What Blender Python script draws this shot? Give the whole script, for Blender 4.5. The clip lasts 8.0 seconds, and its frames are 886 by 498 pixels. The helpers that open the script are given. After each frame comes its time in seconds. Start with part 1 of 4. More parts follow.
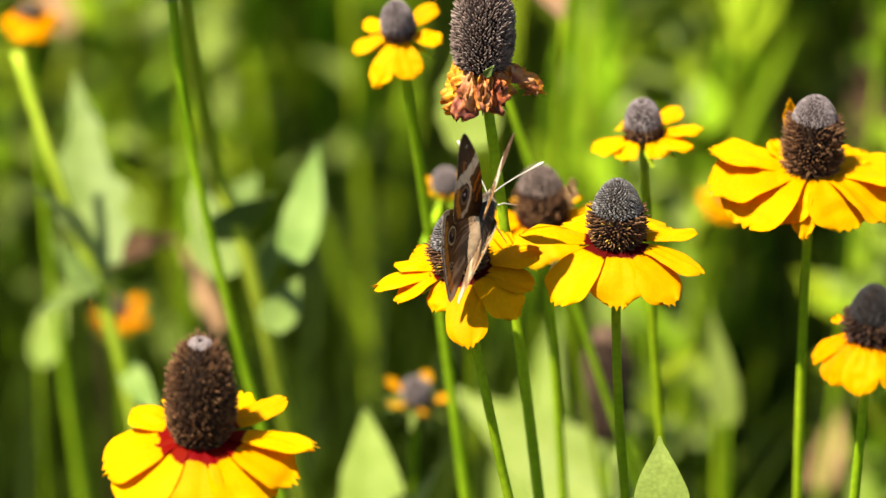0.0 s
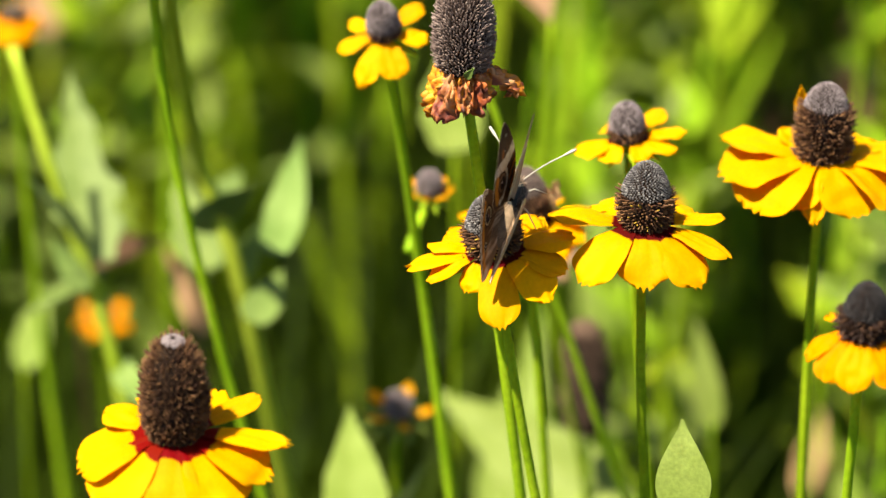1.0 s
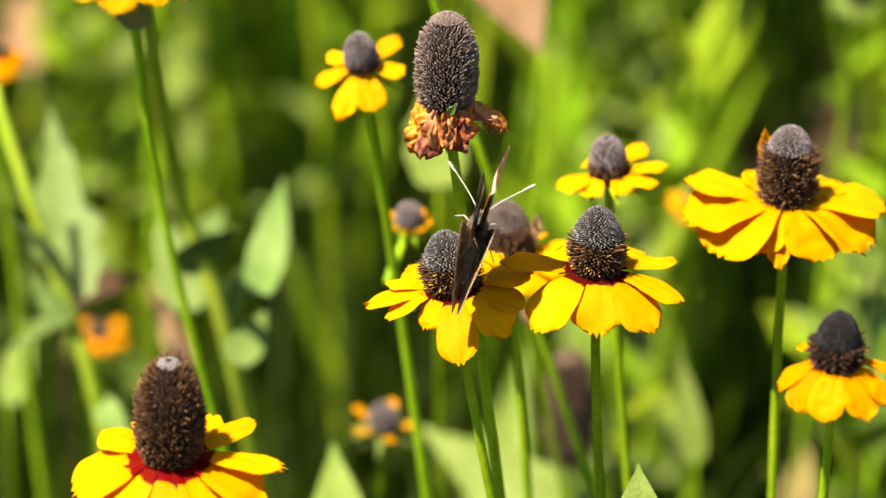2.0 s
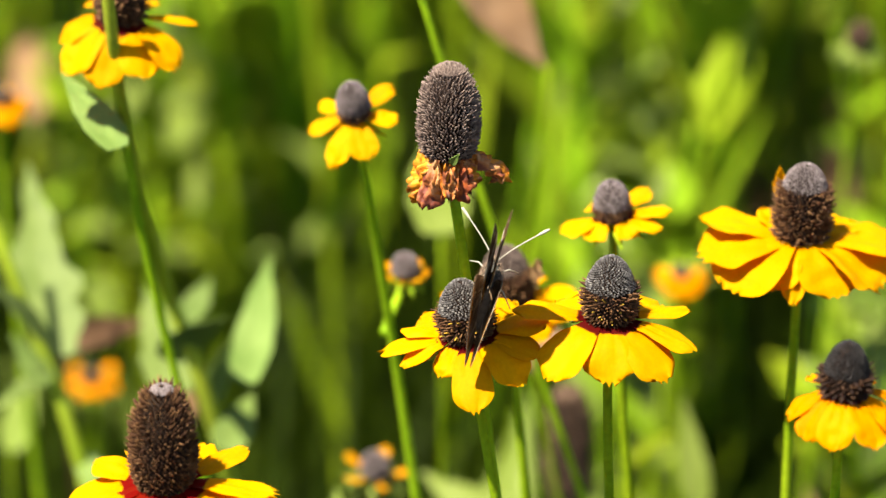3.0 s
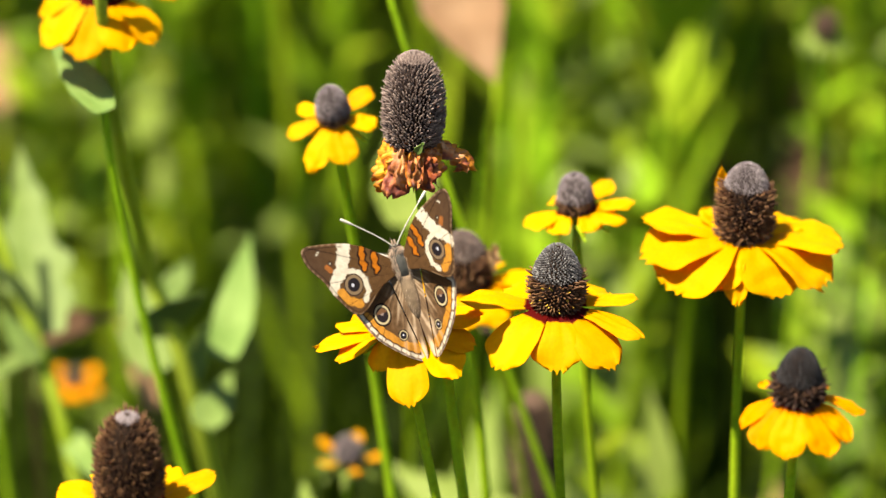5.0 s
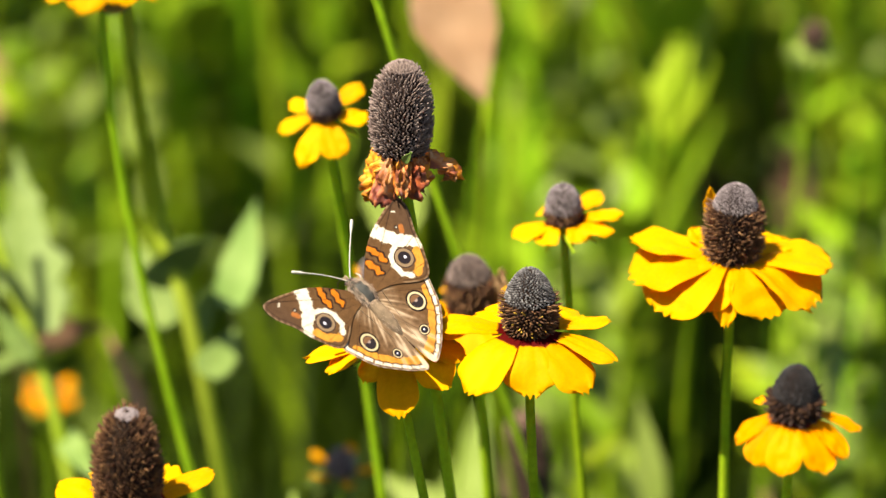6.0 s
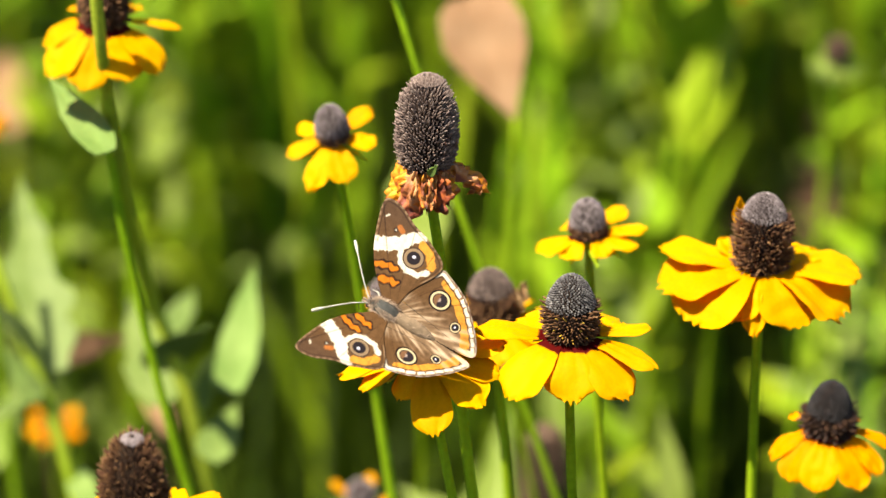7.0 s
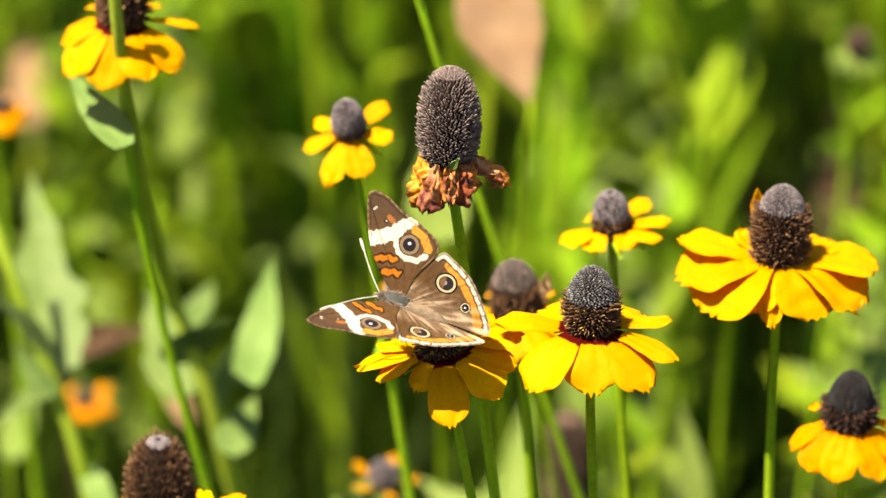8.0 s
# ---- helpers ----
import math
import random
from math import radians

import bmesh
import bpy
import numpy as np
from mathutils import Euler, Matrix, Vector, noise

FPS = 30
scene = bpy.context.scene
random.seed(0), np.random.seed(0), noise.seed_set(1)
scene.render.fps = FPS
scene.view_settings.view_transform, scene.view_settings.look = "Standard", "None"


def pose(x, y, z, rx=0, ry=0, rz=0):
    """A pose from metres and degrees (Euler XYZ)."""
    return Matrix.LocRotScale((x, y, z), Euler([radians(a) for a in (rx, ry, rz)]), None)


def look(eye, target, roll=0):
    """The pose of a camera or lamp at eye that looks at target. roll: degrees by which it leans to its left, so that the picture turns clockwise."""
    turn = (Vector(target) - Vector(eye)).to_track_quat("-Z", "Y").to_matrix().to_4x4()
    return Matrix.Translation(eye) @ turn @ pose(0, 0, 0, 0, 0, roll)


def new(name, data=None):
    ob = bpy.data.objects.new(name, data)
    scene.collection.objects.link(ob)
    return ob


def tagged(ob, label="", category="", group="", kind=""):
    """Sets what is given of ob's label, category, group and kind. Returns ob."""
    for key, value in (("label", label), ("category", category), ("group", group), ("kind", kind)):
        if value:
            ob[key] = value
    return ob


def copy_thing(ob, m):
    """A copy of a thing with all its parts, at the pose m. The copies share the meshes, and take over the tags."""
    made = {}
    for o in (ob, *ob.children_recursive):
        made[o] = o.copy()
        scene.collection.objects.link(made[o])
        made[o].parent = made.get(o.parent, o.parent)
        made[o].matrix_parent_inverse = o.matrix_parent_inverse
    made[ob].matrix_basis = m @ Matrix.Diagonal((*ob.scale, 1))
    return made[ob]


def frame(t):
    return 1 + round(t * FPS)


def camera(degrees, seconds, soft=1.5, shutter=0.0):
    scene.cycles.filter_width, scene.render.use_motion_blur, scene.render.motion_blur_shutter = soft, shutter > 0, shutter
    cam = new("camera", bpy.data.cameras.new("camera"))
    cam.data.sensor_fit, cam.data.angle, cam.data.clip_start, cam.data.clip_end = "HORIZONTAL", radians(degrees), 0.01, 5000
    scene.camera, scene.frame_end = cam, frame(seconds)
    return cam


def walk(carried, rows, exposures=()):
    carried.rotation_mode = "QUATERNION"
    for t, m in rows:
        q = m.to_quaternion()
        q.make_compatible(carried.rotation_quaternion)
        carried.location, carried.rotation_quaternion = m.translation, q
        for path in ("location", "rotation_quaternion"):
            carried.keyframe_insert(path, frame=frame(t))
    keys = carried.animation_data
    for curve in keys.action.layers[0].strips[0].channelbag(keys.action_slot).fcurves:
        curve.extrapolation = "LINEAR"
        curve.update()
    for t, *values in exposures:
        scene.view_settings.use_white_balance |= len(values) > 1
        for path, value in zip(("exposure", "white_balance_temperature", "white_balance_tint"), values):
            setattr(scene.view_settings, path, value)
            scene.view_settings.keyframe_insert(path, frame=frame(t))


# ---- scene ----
cam = camera(9.4, 8.0, soft=1.5)
EYE = Vector((0.0, 0.0, 1.16))
# seconds, heading and tilt in degrees: a hand-held telephoto camera that only turns
TURNS = [(0, 0.299, -25.012), (0.5, 0.271, -25.081), (1, 0.106, -24.989), (2.5, -0.097, -24.364), (3, -0.046, -24.111), (3.5, 0.000, -24.000), (4, -0.147, -24.037), (4.5, -0.308, -24.207), (6, -0.566, -24.101), (6.5, -0.428, -23.954), (7, -0.299, -23.950), (7.5, -0.129, -23.945), (8, -0.060, -24.032)]
walk(cam, [(t, pose(*EYE, 90 + tilt, 0, yaw)) for t, yaw, tilt in TURNS], [(0, 1.86, 6850, 12), (8, 1.86, 6850, 12)])
cam.data.dof.use_dof = True
cam.data.dof.focus_distance = 1.60
cam.data.dof.aperture_fstop = 7.8

# ---- light ----
SUN_FROM = Vector((-0.36, -0.25, 0.90)).normalized()
world = bpy.data.worlds.new("world")
scene.world = world
world.use_nodes = True
wn = world.node_tree
sky = wn.nodes.new("ShaderNodeTexSky")
sky.sky_type, sky.sun_disc = "NISHITA", False
sky.sun_elevation = math.asin(SUN_FROM.z)
sky.sun_rotation = math.atan2(SUN_FROM.x, SUN_FROM.y)
wn.links.new(sky.outputs[0], wn.nodes["Background"].inputs[0])
wn.nodes["Background"].inputs[1].default_value = 0.062
sun = new("sun", bpy.data.lights.new("sun", "SUN"))
sun.data.energy, sun.data.angle, sun.data.color = 5.0, radians(0.53), (1.0, 0.94, 0.82)
sun.matrix_world = look(SUN_FROM * 20, (0, 0, 0))


# ---- materials ----
def nodes_of(name):
    m = bpy.data.materials.new(name)
    m.use_nodes = True
    return m, m.node_tree, m.node_tree.nodes["Principled BSDF"]


def ramp(nt, fac, stops):
    r = nt.nodes.new("ShaderNodeValToRGB")
    while len(r.color_ramp.elements) < len(stops):
        r.color_ramp.elements.new(0.5)
    for e, (p, c) in zip(r.color_ramp.elements, stops):
        e.position, e.color = p, (*c, 1)
    nt.links.new(fac, r.inputs[0])
    return r.outputs[0]


def noise_of(nt, scale, detail=4.0, space="Object", stretch=None):
    co = nt.nodes.new("ShaderNodeTexCoord").outputs[space]
    if stretch:
        mp = nt.nodes.new("ShaderNodeMapping")
        mp.inputs["Scale"].default_value = stretch
        nt.links.new(co, mp.inputs[0])
        co = mp.outputs[0]
    n = nt.nodes.new("ShaderNodeTexNoise")
    n.inputs["Scale"].default_value, n.inputs["Detail"].default_value = scale, detail
    nt.links.new(co, n.inputs["Vector"])
    return n.outputs["Fac"]


def mixed(nt, a, b, fac, how="MIX"):
    m = nt.nodes.new("ShaderNodeMix")
    m.data_type, m.blend_type = "RGBA", how
    for s, val in ((m.inputs[6], a), (m.inputs[7], b), (m.inputs[0], fac)):
        if isinstance(val, (int, float)):
            s.default_value = val
        elif isinstance(val, tuple):
            s.default_value = (*val, 1)
        else:
            nt.links.new(val, s)
    return m.outputs[2]


def varied(nt, col, amount=0.35):
    """Each object's own shade of the colour."""
    info = nt.nodes.new("ShaderNodeObjectInfo")
    h = nt.nodes.new("ShaderNodeHueSaturation")
    for sock, lo, hi in (("Value", 1 - amount, 1 + amount), ("Hue", 0.5 - amount * 0.06, 0.5 + amount * 0.06)):
        mr = nt.nodes.new("ShaderNodeMapRange")
        mr.inputs[3].default_value, mr.inputs[4].default_value = lo, hi
        nt.links.new(info.outputs["Random"], mr.inputs[0])
        nt.links.new(mr.outputs[0], h.inputs[sock])
    nt.links.new(col, h.inputs["Color"])
    return h.outputs[0]


def bumped(nt, bsdf, height, strength, distance):
    b = nt.nodes.new("ShaderNodeBump")
    b.inputs["Strength"].default_value, b.inputs["Distance"].default_value = strength, distance
    nt.links.new(height, b.inputs["Height"])
    nt.links.new(b.outputs[0], bsdf.inputs["Normal"])


def sheet(nt, bsdf, col, share, tint=(1, 1, 1)):
    """A thin living sheet: part of the light passes through."""
    tr = nt.nodes.new("ShaderNodeBsdfTranslucent")
    nt.links.new(mixed(nt, col, tint, 1.0, "MULTIPLY"), tr.inputs[0])
    mx = nt.nodes.new("ShaderNodeMixShader")
    mx.inputs[0].default_value = share
    nt.links.new(bsdf.outputs[0], mx.inputs[1])
    nt.links.new(tr.outputs[0], mx.inputs[2])
    nt.links.new(mx.outputs[0], nt.nodes["Material Output"].inputs[0])


def plant_mat(name, dark, light, size=60, rough=0.5, share=0.35, vary=0.3, bump=0.3):
    m, nt, b = nodes_of(name)
    big = noise_of(nt, size)
    col = ramp(nt, big, [(0.3, dark), (0.7, light)])
    fine = noise_of(nt, size * 12, 3.0)
    col = mixed(nt, col, ramp(nt, fine, [(0.3, (0.75, 0.75, 0.7)), (0.7, (1.15, 1.15, 1.1))]), 0.7, "MULTIPLY")
    col = varied(nt, col, vary)
    nt.links.new(col, b.inputs["Base Color"])
    b.inputs["Roughness"].default_value = rough
    b.inputs["Specular IOR Level"].default_value = 0.09
    bumped(nt, b, fine, bump, 0.0004)
    if share:
        sheet(nt, b, col, share, (1.0, 1.0, 0.55))
    return m


def petal_mat(name, base, tip, blotch, edge, soft=0.05, share=0.55):
    """Ray petals: pigment runs along the petal, with a maroon blotch at its foot."""
    m, nt, b = nodes_of(name)
    at = nt.nodes.new("ShaderNodeAttribute")
    at.attribute_name = "along"
    wob = noise_of(nt, 260)
    add = nt.nodes.new("ShaderNodeMath")
    add.operation = "MULTIPLY_ADD"
    add.inputs[1].default_value = 0.12
    nt.links.new(wob, add.inputs[0])
    nt.links.new(at.outputs["Fac"], add.inputs[2])
    col = ramp(nt, add.outputs[0], [(0.0, blotch), (edge, blotch), (edge + soft, base), (0.62, tip), (1.0, tip)])
    col = mixed(nt, col, ramp(nt, noise_of(nt, 900, 3.0), [(0.3, (0.86, 0.82, 0.8)), (0.7, (1.06, 1.04, 1.0))]), 0.5, "MULTIPLY")
    col = varied(nt, col, 0.07)
    nt.links.new(col, b.inputs["Base Color"])
    b.inputs["Roughness"].default_value = 0.6
    b.inputs["Specular IOR Level"].default_value = 0.04
    bumped(nt, b, noise_of(nt, 500, 3.0), 0.25, 0.0003)
    sheet(nt, b, col, share, (1.0, 0.80, 0.2))
    return m


def island_mat(name, stops, rough=0.7, spec=0.2):
    """Small alike grains in one mesh, each with its own shade."""
    m, nt, b = nodes_of(name)
    geo = nt.nodes.new("ShaderNodeNewGeometry")
    col = ramp(nt, geo.outputs["Random Per Island"], stops)
    col = mixed(nt, col, ramp(nt, noise_of(nt, 900, 3.0), [(0.3, (0.7, 0.7, 0.7)), (0.7, (1.2, 1.2, 1.2))]), 0.6, "MULTIPLY")
    nt.links.new(col, b.inputs["Base Color"])
    b.inputs["Roughness"].default_value = rough
    b.inputs["Specular IOR Level"].default_value = spec
    return m


def withered_mat(name, stops):
    m, nt, b = nodes_of(name)
    col = ramp(nt, noise_of(nt, 230, 5.0, stretch=(0.45, 1, 1)), stops)
    nt.links.new(varied(nt, col, 0.25), b.inputs["Base Color"])
    b.inputs["Roughness"].default_value = 0.7
    bumped(nt, b, noise_of(nt, 700, 4.0), 0.6, 0.0006)
    sheet(nt, b, col, 0.2, (1.0, 0.8, 0.4))
    return m


def meadow_mat():
    """Soil with a thin green cover in patches, both darkened for shade under plants."""
    m, nt, b = nodes_of("meadow_soil_shaded")
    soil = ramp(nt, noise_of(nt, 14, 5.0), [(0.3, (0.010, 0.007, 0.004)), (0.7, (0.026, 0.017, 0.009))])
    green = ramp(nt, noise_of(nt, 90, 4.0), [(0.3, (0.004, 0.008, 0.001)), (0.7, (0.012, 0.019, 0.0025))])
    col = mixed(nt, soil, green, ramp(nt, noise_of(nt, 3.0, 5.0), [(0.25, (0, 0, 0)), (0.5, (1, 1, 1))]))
    nt.links.new(col, b.inputs["Base Color"])
    b.inputs["Roughness"].default_value = 0.95
    b.inputs["Specular IOR Level"].default_value = 0.1
    bumped(nt, b, noise_of(nt, 60, 5.0), 0.8, 0.01)
    return m


YELLOW, GOLD = (0.72, 0.345, 0.001), (0.74, 0.400, 0.002)
MAROON = (0.16, 0.006, 0.004)
M = dict(
    stem=plant_mat("stem_green", (0.204, 0.346, 0.00848), (0.336, 0.489, 0.017), 40, 0.45, 0.35, 0.12),
    stem_pale=plant_mat("stem_pale_green", (0.276, 0.38, 0.022), (0.391, 0.494, 0.044), 40, 0.5, 0.25, 0.1),
    crown_dot=island_mat("crown_bud_dotted", [(0.0, (0.040, 0.036, 0.034)), (0.5, (0.072, 0.066, 0.062)), (0.8, (0.110, 0.102, 0.095)), (1.0, (0.19, 0.18, 0.165))], 0.6, 0.2),
    stem_far=plant_mat("field_stem_green", (0.165, 0.290, 0.007), (0.280, 0.430, 0.014), 40, 0.5, 0.25, 0.35),
    leaf=plant_mat("leaf_green", (0.092, 0.144, 0.030), (0.150, 0.208, 0.056), 70, 0.5, 0.20, 0.15),
    leaf_pale=plant_mat("leaf_pale_green", (0.120, 0.170, 0.026), (0.168, 0.222, 0.046), 70, 0.5, 0.25, 0.1),
    leaf_far=plant_mat("field_leaf_green", (0.152, 0.240, 0.006), (0.215, 0.300, 0.014), 50, 0.5, 0.28, 0.32),
    # grass green lowered to near black: shade between the stems is in the colour
    grass=plant_mat("grass_shaded_green", (0.012, 0.024, 0.0009), (0.032, 0.050, 0.0018), 30, 0.5, 0.35, 0.3),
    tan=plant_mat("dry_tan", (0.33, 0.195, 0.095), (0.42, 0.270, 0.145), 60, 0.7, 0.45, 0.15),
    brown=plant_mat("dry_brown", (0.036, 0.018, 0.009), (0.075, 0.040, 0.022), 60, 0.8, 0.1, 0.2),
    petal=petal_mat("petal_yellow", YELLOW, GOLD, (0.30, 0.03, 0.005), 0.03),
    petal_plain=petal_mat("petal_young_yellow", (0.62, 0.30, 0.004), (0.70, 0.36, 0.006), (0.55, 0.26, 0.004), 0.02),
    petal_spot=petal_mat("petal_yellow_spotted", YELLOW, GOLD, (0.09, 0.004, 0.003), 0.20, 0.03),
    petal_red=petal_mat("petal_yellow_red_foot", YELLOW, GOLD, (0.20, 0.004, 0.002), 0.25, 0.03),
    petal_amber=petal_mat("petal_amber", (0.74, 0.275, 0.0004), (0.76, 0.335, 0.0005), MAROON, 0.14),
    petal_fire=petal_mat("petal_orange", (0.48, 0.048, 0.0032), (0.52, 0.072, 0.0032), MAROON, 0.2),
    withered=withered_mat("petal_withered", [(0.30, (0.04, 0.012, 0.006)), (0.42, (0.20, 0.050, 0.012)), (0.50, (0.40, 0.15, 0.025)), (0.58, (0.44, 0.24, 0.10)), (0.66, (0.52, 0.21, 0.012))]),
    withered_rust=withered_mat("petal_withered_rust", [(0.30, (0.030, 0.008, 0.005)), (0.44, (0.20, 0.030, 0.006)), (0.56, (0.36, 0.075, 0.008)), (0.68, (0.46, 0.20, 0.07))]),
    withered_gold=withered_mat("petal_withered_gold", [(0.30, (0.05, 0.012, 0.005)), (0.38, (0.34, 0.09, 0.006)), (0.46, (0.60, 0.24, 0.003)), (0.56, (0.66, 0.30, 0.004)), (0.64, (0.40, 0.20, 0.07))]),
    core=plant_mat("cone_core", (0.0099, 0.00554, 0.00396), (0.0198, 0.0119, 0.00792), 300, 0.8, 0, 0.1),
    florets=island_mat("floret_brown", [(0.0, (0.034, 0.0132, 0.00578)), (0.55, (0.0852, 0.0384, 0.0155)), (0.9, (0.147, 0.0742, 0.0289)), (1.0, (0.17, 0.088, 0.036))]),
    florets_gold=island_mat("floret_brown_gold", [(0.0, (0.034, 0.0132, 0.00578)), (0.55, (0.0852, 0.0384, 0.0155)), (0.9, (0.147, 0.0742, 0.0289)), (0.945, (0.159, 0.0838, 0.0289)), (0.955, (0.386, 0.24, 0.0289))]),
    florets_dry=island_mat("floret_dry_brown", [(0.0, (0.042, 0.0224, 0.0126)), (0.6, (0.084, 0.049, 0.028)), (1.0, (0.14, 0.091, 0.056))]),
    florets_grey=island_mat("floret_grey_brown", [(0.0, (0.085, 0.058, 0.048)), (0.6, (0.150, 0.108, 0.088)), (1.0, (0.240, 0.185, 0.152))]),
    # darkened copy of the brown florets, for a cone standing in shade
    florets_shaded=island_mat("floret_shaded_brown", [(0.0, (0.012, 0.005, 0.003)), (0.6, (0.030, 0.013, 0.006)), (1.0, (0.062, 0.030, 0.013))]),
    crown=island_mat("crown_bud_grey", [(0.0, (0.0327, 0.0232, 0.0141)), (0.6, (0.063, 0.0472, 0.0297)), (1.0, (0.0954, 0.0736, 0.0467))], 0.6, 0.2),
    crown_brown=island_mat("crown_bud_brown", [(0.0, (0.050, 0.036, 0.030)), (0.6, (0.105, 0.076, 0.062)), (1.0, (0.185, 0.140, 0.115))], 0.7, 0.15),
    crown_mauve=island_mat("crown_bud_mauve", [(0.0, (0.080, 0.064, 0.061)), (0.6, (0.145, 0.118, 0.114)), (1.0, (0.225, 0.190, 0.185))], 0.65, 0.15),
    bud_green=island_mat("bud_green", [(0.0, (0.05, 0.085, 0.012)), (0.7, (0.09, 0.13, 0.02)), (1.0, (0.13, 0.15, 0.04))]),
    # near-black crown buds: the shade on that cone is in their colour
    crown_shaded=island_mat("crown_bud_shaded", [(0.0, (0.006, 0.0052, 0.005)), (0.7, (0.014, 0.012, 0.0115)), (1.0, (0.026, 0.022, 0.020))], 0.6, 0.25),
    soil=meadow_mat(),
)


# ---- mesh helpers ----
def part(name, bm, material, parent=None, label=""):
    me = bpy.data.meshes.new(name)
    bm.to_mesh(me)
    bm.free()
    for p in me.polygons:
        p.use_smooth = True
    me.materials.append(material)
    ob = new(name, me)
    ob.parent = parent
    return tagged(ob, label)


def raw(name, verts, faces, material, parent=None, label="", smooth=True, along=None):
    me = bpy.data.meshes.new(name)
    me.from_pydata([tuple(p) for p in verts], [], faces)
    if smooth:
        me.polygons.foreach_set("use_smooth", [True] * len(me.polygons))
    if along is not None:
        a = me.attributes.new("along", "FLOAT", "POINT")
        a.data.foreach_set("value", along)
    me.materials.append(material)
    me.update()
    ob = new(name, me)
    ob.parent = parent
    return tagged(ob, label)


def bezier(a, b, c, d, n):
    a, b, c, d = (Vector(p) for p in (a, b, c, d))
    return [a * (1 - s) ** 3 + b * 3 * s * (1 - s) ** 2 + c * 3 * s * s * (1 - s) + d * s ** 3 for s in (i / n for i in range(n + 1))]


def tube_geo(points, radii, sides=8, ridges=0.0):
    verts, faces = [], []
    up = Vector((0.37, 0.91, 0.17))
    for i, p in enumerate(points):
        t = (points[min(i + 1, len(points) - 1)] - points[max(i - 1, 0)]).normalized()
        u = t.cross(up).normalized()
        w = t.cross(u)
        for k in range(sides):
            a = 2 * math.pi * k / sides
            r = radii[i] * (1 + ridges * (k % 2))
            verts.append(p + (u * math.cos(a) + w * math.sin(a)) * r)
    for i in range(len(points) - 1):
        for k in range(sides):
            j = (k + 1) % sides
            faces.append((i * sides + k, i * sides + j, (i + 1) * sides + j, (i + 1) * sides + k))
    faces.append(tuple(range(sides - 1, -1, -1)))
    faces.append(tuple((len(points) - 1) * sides + k for k in range(sides)))
    return verts, faces


def tube(name, points, radii, material, parent=None, label="", sides=8, ridges=0.0):
    v, f = tube_geo(points, radii, sides, ridges)
    return raw(name, v, f, material, parent, label)


def rim_of(n, m):
    """The places along the edge of a grid of n rows of m points."""
    return [i * m for i in range(n)] + [(n - 1) * m + j for j in range(1, m)] + [i * m + m - 1 for i in range(n - 2, -1, -1)] + [j for j in range(m - 2, 0, -1)]


def slab(rows, thick):
    """A closed thin sheet from a grid of points: the grid and a copy sunk by the thickness."""
    n, m = len(rows), len(rows[0])
    top = [p for r in rows for p in r]
    normals = []
    for i in range(n):
        for j in range(m):
            du = rows[min(i + 1, n - 1)][j] - rows[max(i - 1, 0)][j]
            dv = rows[i][min(j + 1, m - 1)] - rows[i][max(j - 1, 0)]
            nn = du.cross(dv)
            normals.append(nn.normalized() if nn.length > 1e-12 else Vector((0, 0, 1)))
    verts = top + [p - q * thick for p, q in zip(top, normals)]
    k = n * m
    faces = []
    for i in range(n - 1):
        for j in range(m - 1):
            a, b, c, d = i * m + j, (i + 1) * m + j, (i + 1) * m + j + 1, i * m + j + 1
            faces += [(a, b, c, d), (d + k, c + k, b + k, a + k)]
    ring = rim_of(n, m)
    c = len(ring)
    verts += [verts[a] for a in ring] + [verts[a + k] for a in ring]
    for a in range(c):
        b = (a + 1) % c
        faces.append((2 * k + b, 2 * k + a, 2 * k + c + a, 2 * k + c + b))
    return verts, faces


def petal(length, width, start, end, material, parent, m, seed=0, name="petal", twist=0.0, crumple=0.0, cup=0.03):
    """A ray petal that leaves the cone at angle start and ends at angle end (degrees from level), toothed at its tip."""
    rnd = random.Random(seed)
    n, w = 16, 11
    rows, along = [], []
    pos = Vector((0, 0, 0))
    spine = []
    for i in range(n):
        s = i / (n - 1)
        a = radians(start + (end - start) * s ** 0.85)
        spine.append((pos.copy(), a))
        pos = pos + Vector((math.cos(a), 0, math.sin(a))) * (length / (n - 1))
    skew, cup = rnd.uniform(-0.05, 0.05), cup + rnd.uniform(-0.08, 0.05)
    deep, shift = rnd.uniform(0.03, 0.09) + min(0.08, crumple * 22), rnd.uniform(-0.5, 0.5)
    for i in range(n):
        s = i / (n - 1)
        half = width / 2 * (0.30 + 0.70 * math.sin(math.pi * min(1.0, 0.03 + s * 0.70)) ** 1.1) * (1.0 if s < 0.7 else max(0.0, 1 - ((s - 0.7) / 0.33) ** 2.6) ** 0.5)
        row = []
        for j in range(w):
            q = 2 * j / (w - 1) - 1
            tipward = max(0.0, s - 0.7) / 0.3
            back = (deep * abs(math.sin(math.pi * (1.5 * q + shift))) + 0.05 * q * q) * length * tipward
            p, a = spine[i]
            out = Vector((math.cos(a), 0, math.sin(a)))
            nrm = Vector((-math.sin(a), 0, math.cos(a)))
            lift = -abs(q) ** 2 * half * cup * 2 + 0.00016 * math.cos(q * math.pi * 3) * min(1, s * 3)
            lift += crumple * noise.noise(Vector((q * 2.3, s * 5.1, seed * 3.7)))
            tw = twist * s
            lat = Vector((0, math.cos(tw), math.sin(tw)))
            pt = p - out * back + lat * (half * q) + nrm * (lift + 0.0016 * s * noise.noise(Vector((q * 1.1, s * 2.2, seed * 1.9)))) + Vector((0, skew * s * s * length, 0))
            row.append(pt)
        rows.append(row)
        along += [s] * w
    v, f = slab(rows, 0.00012)
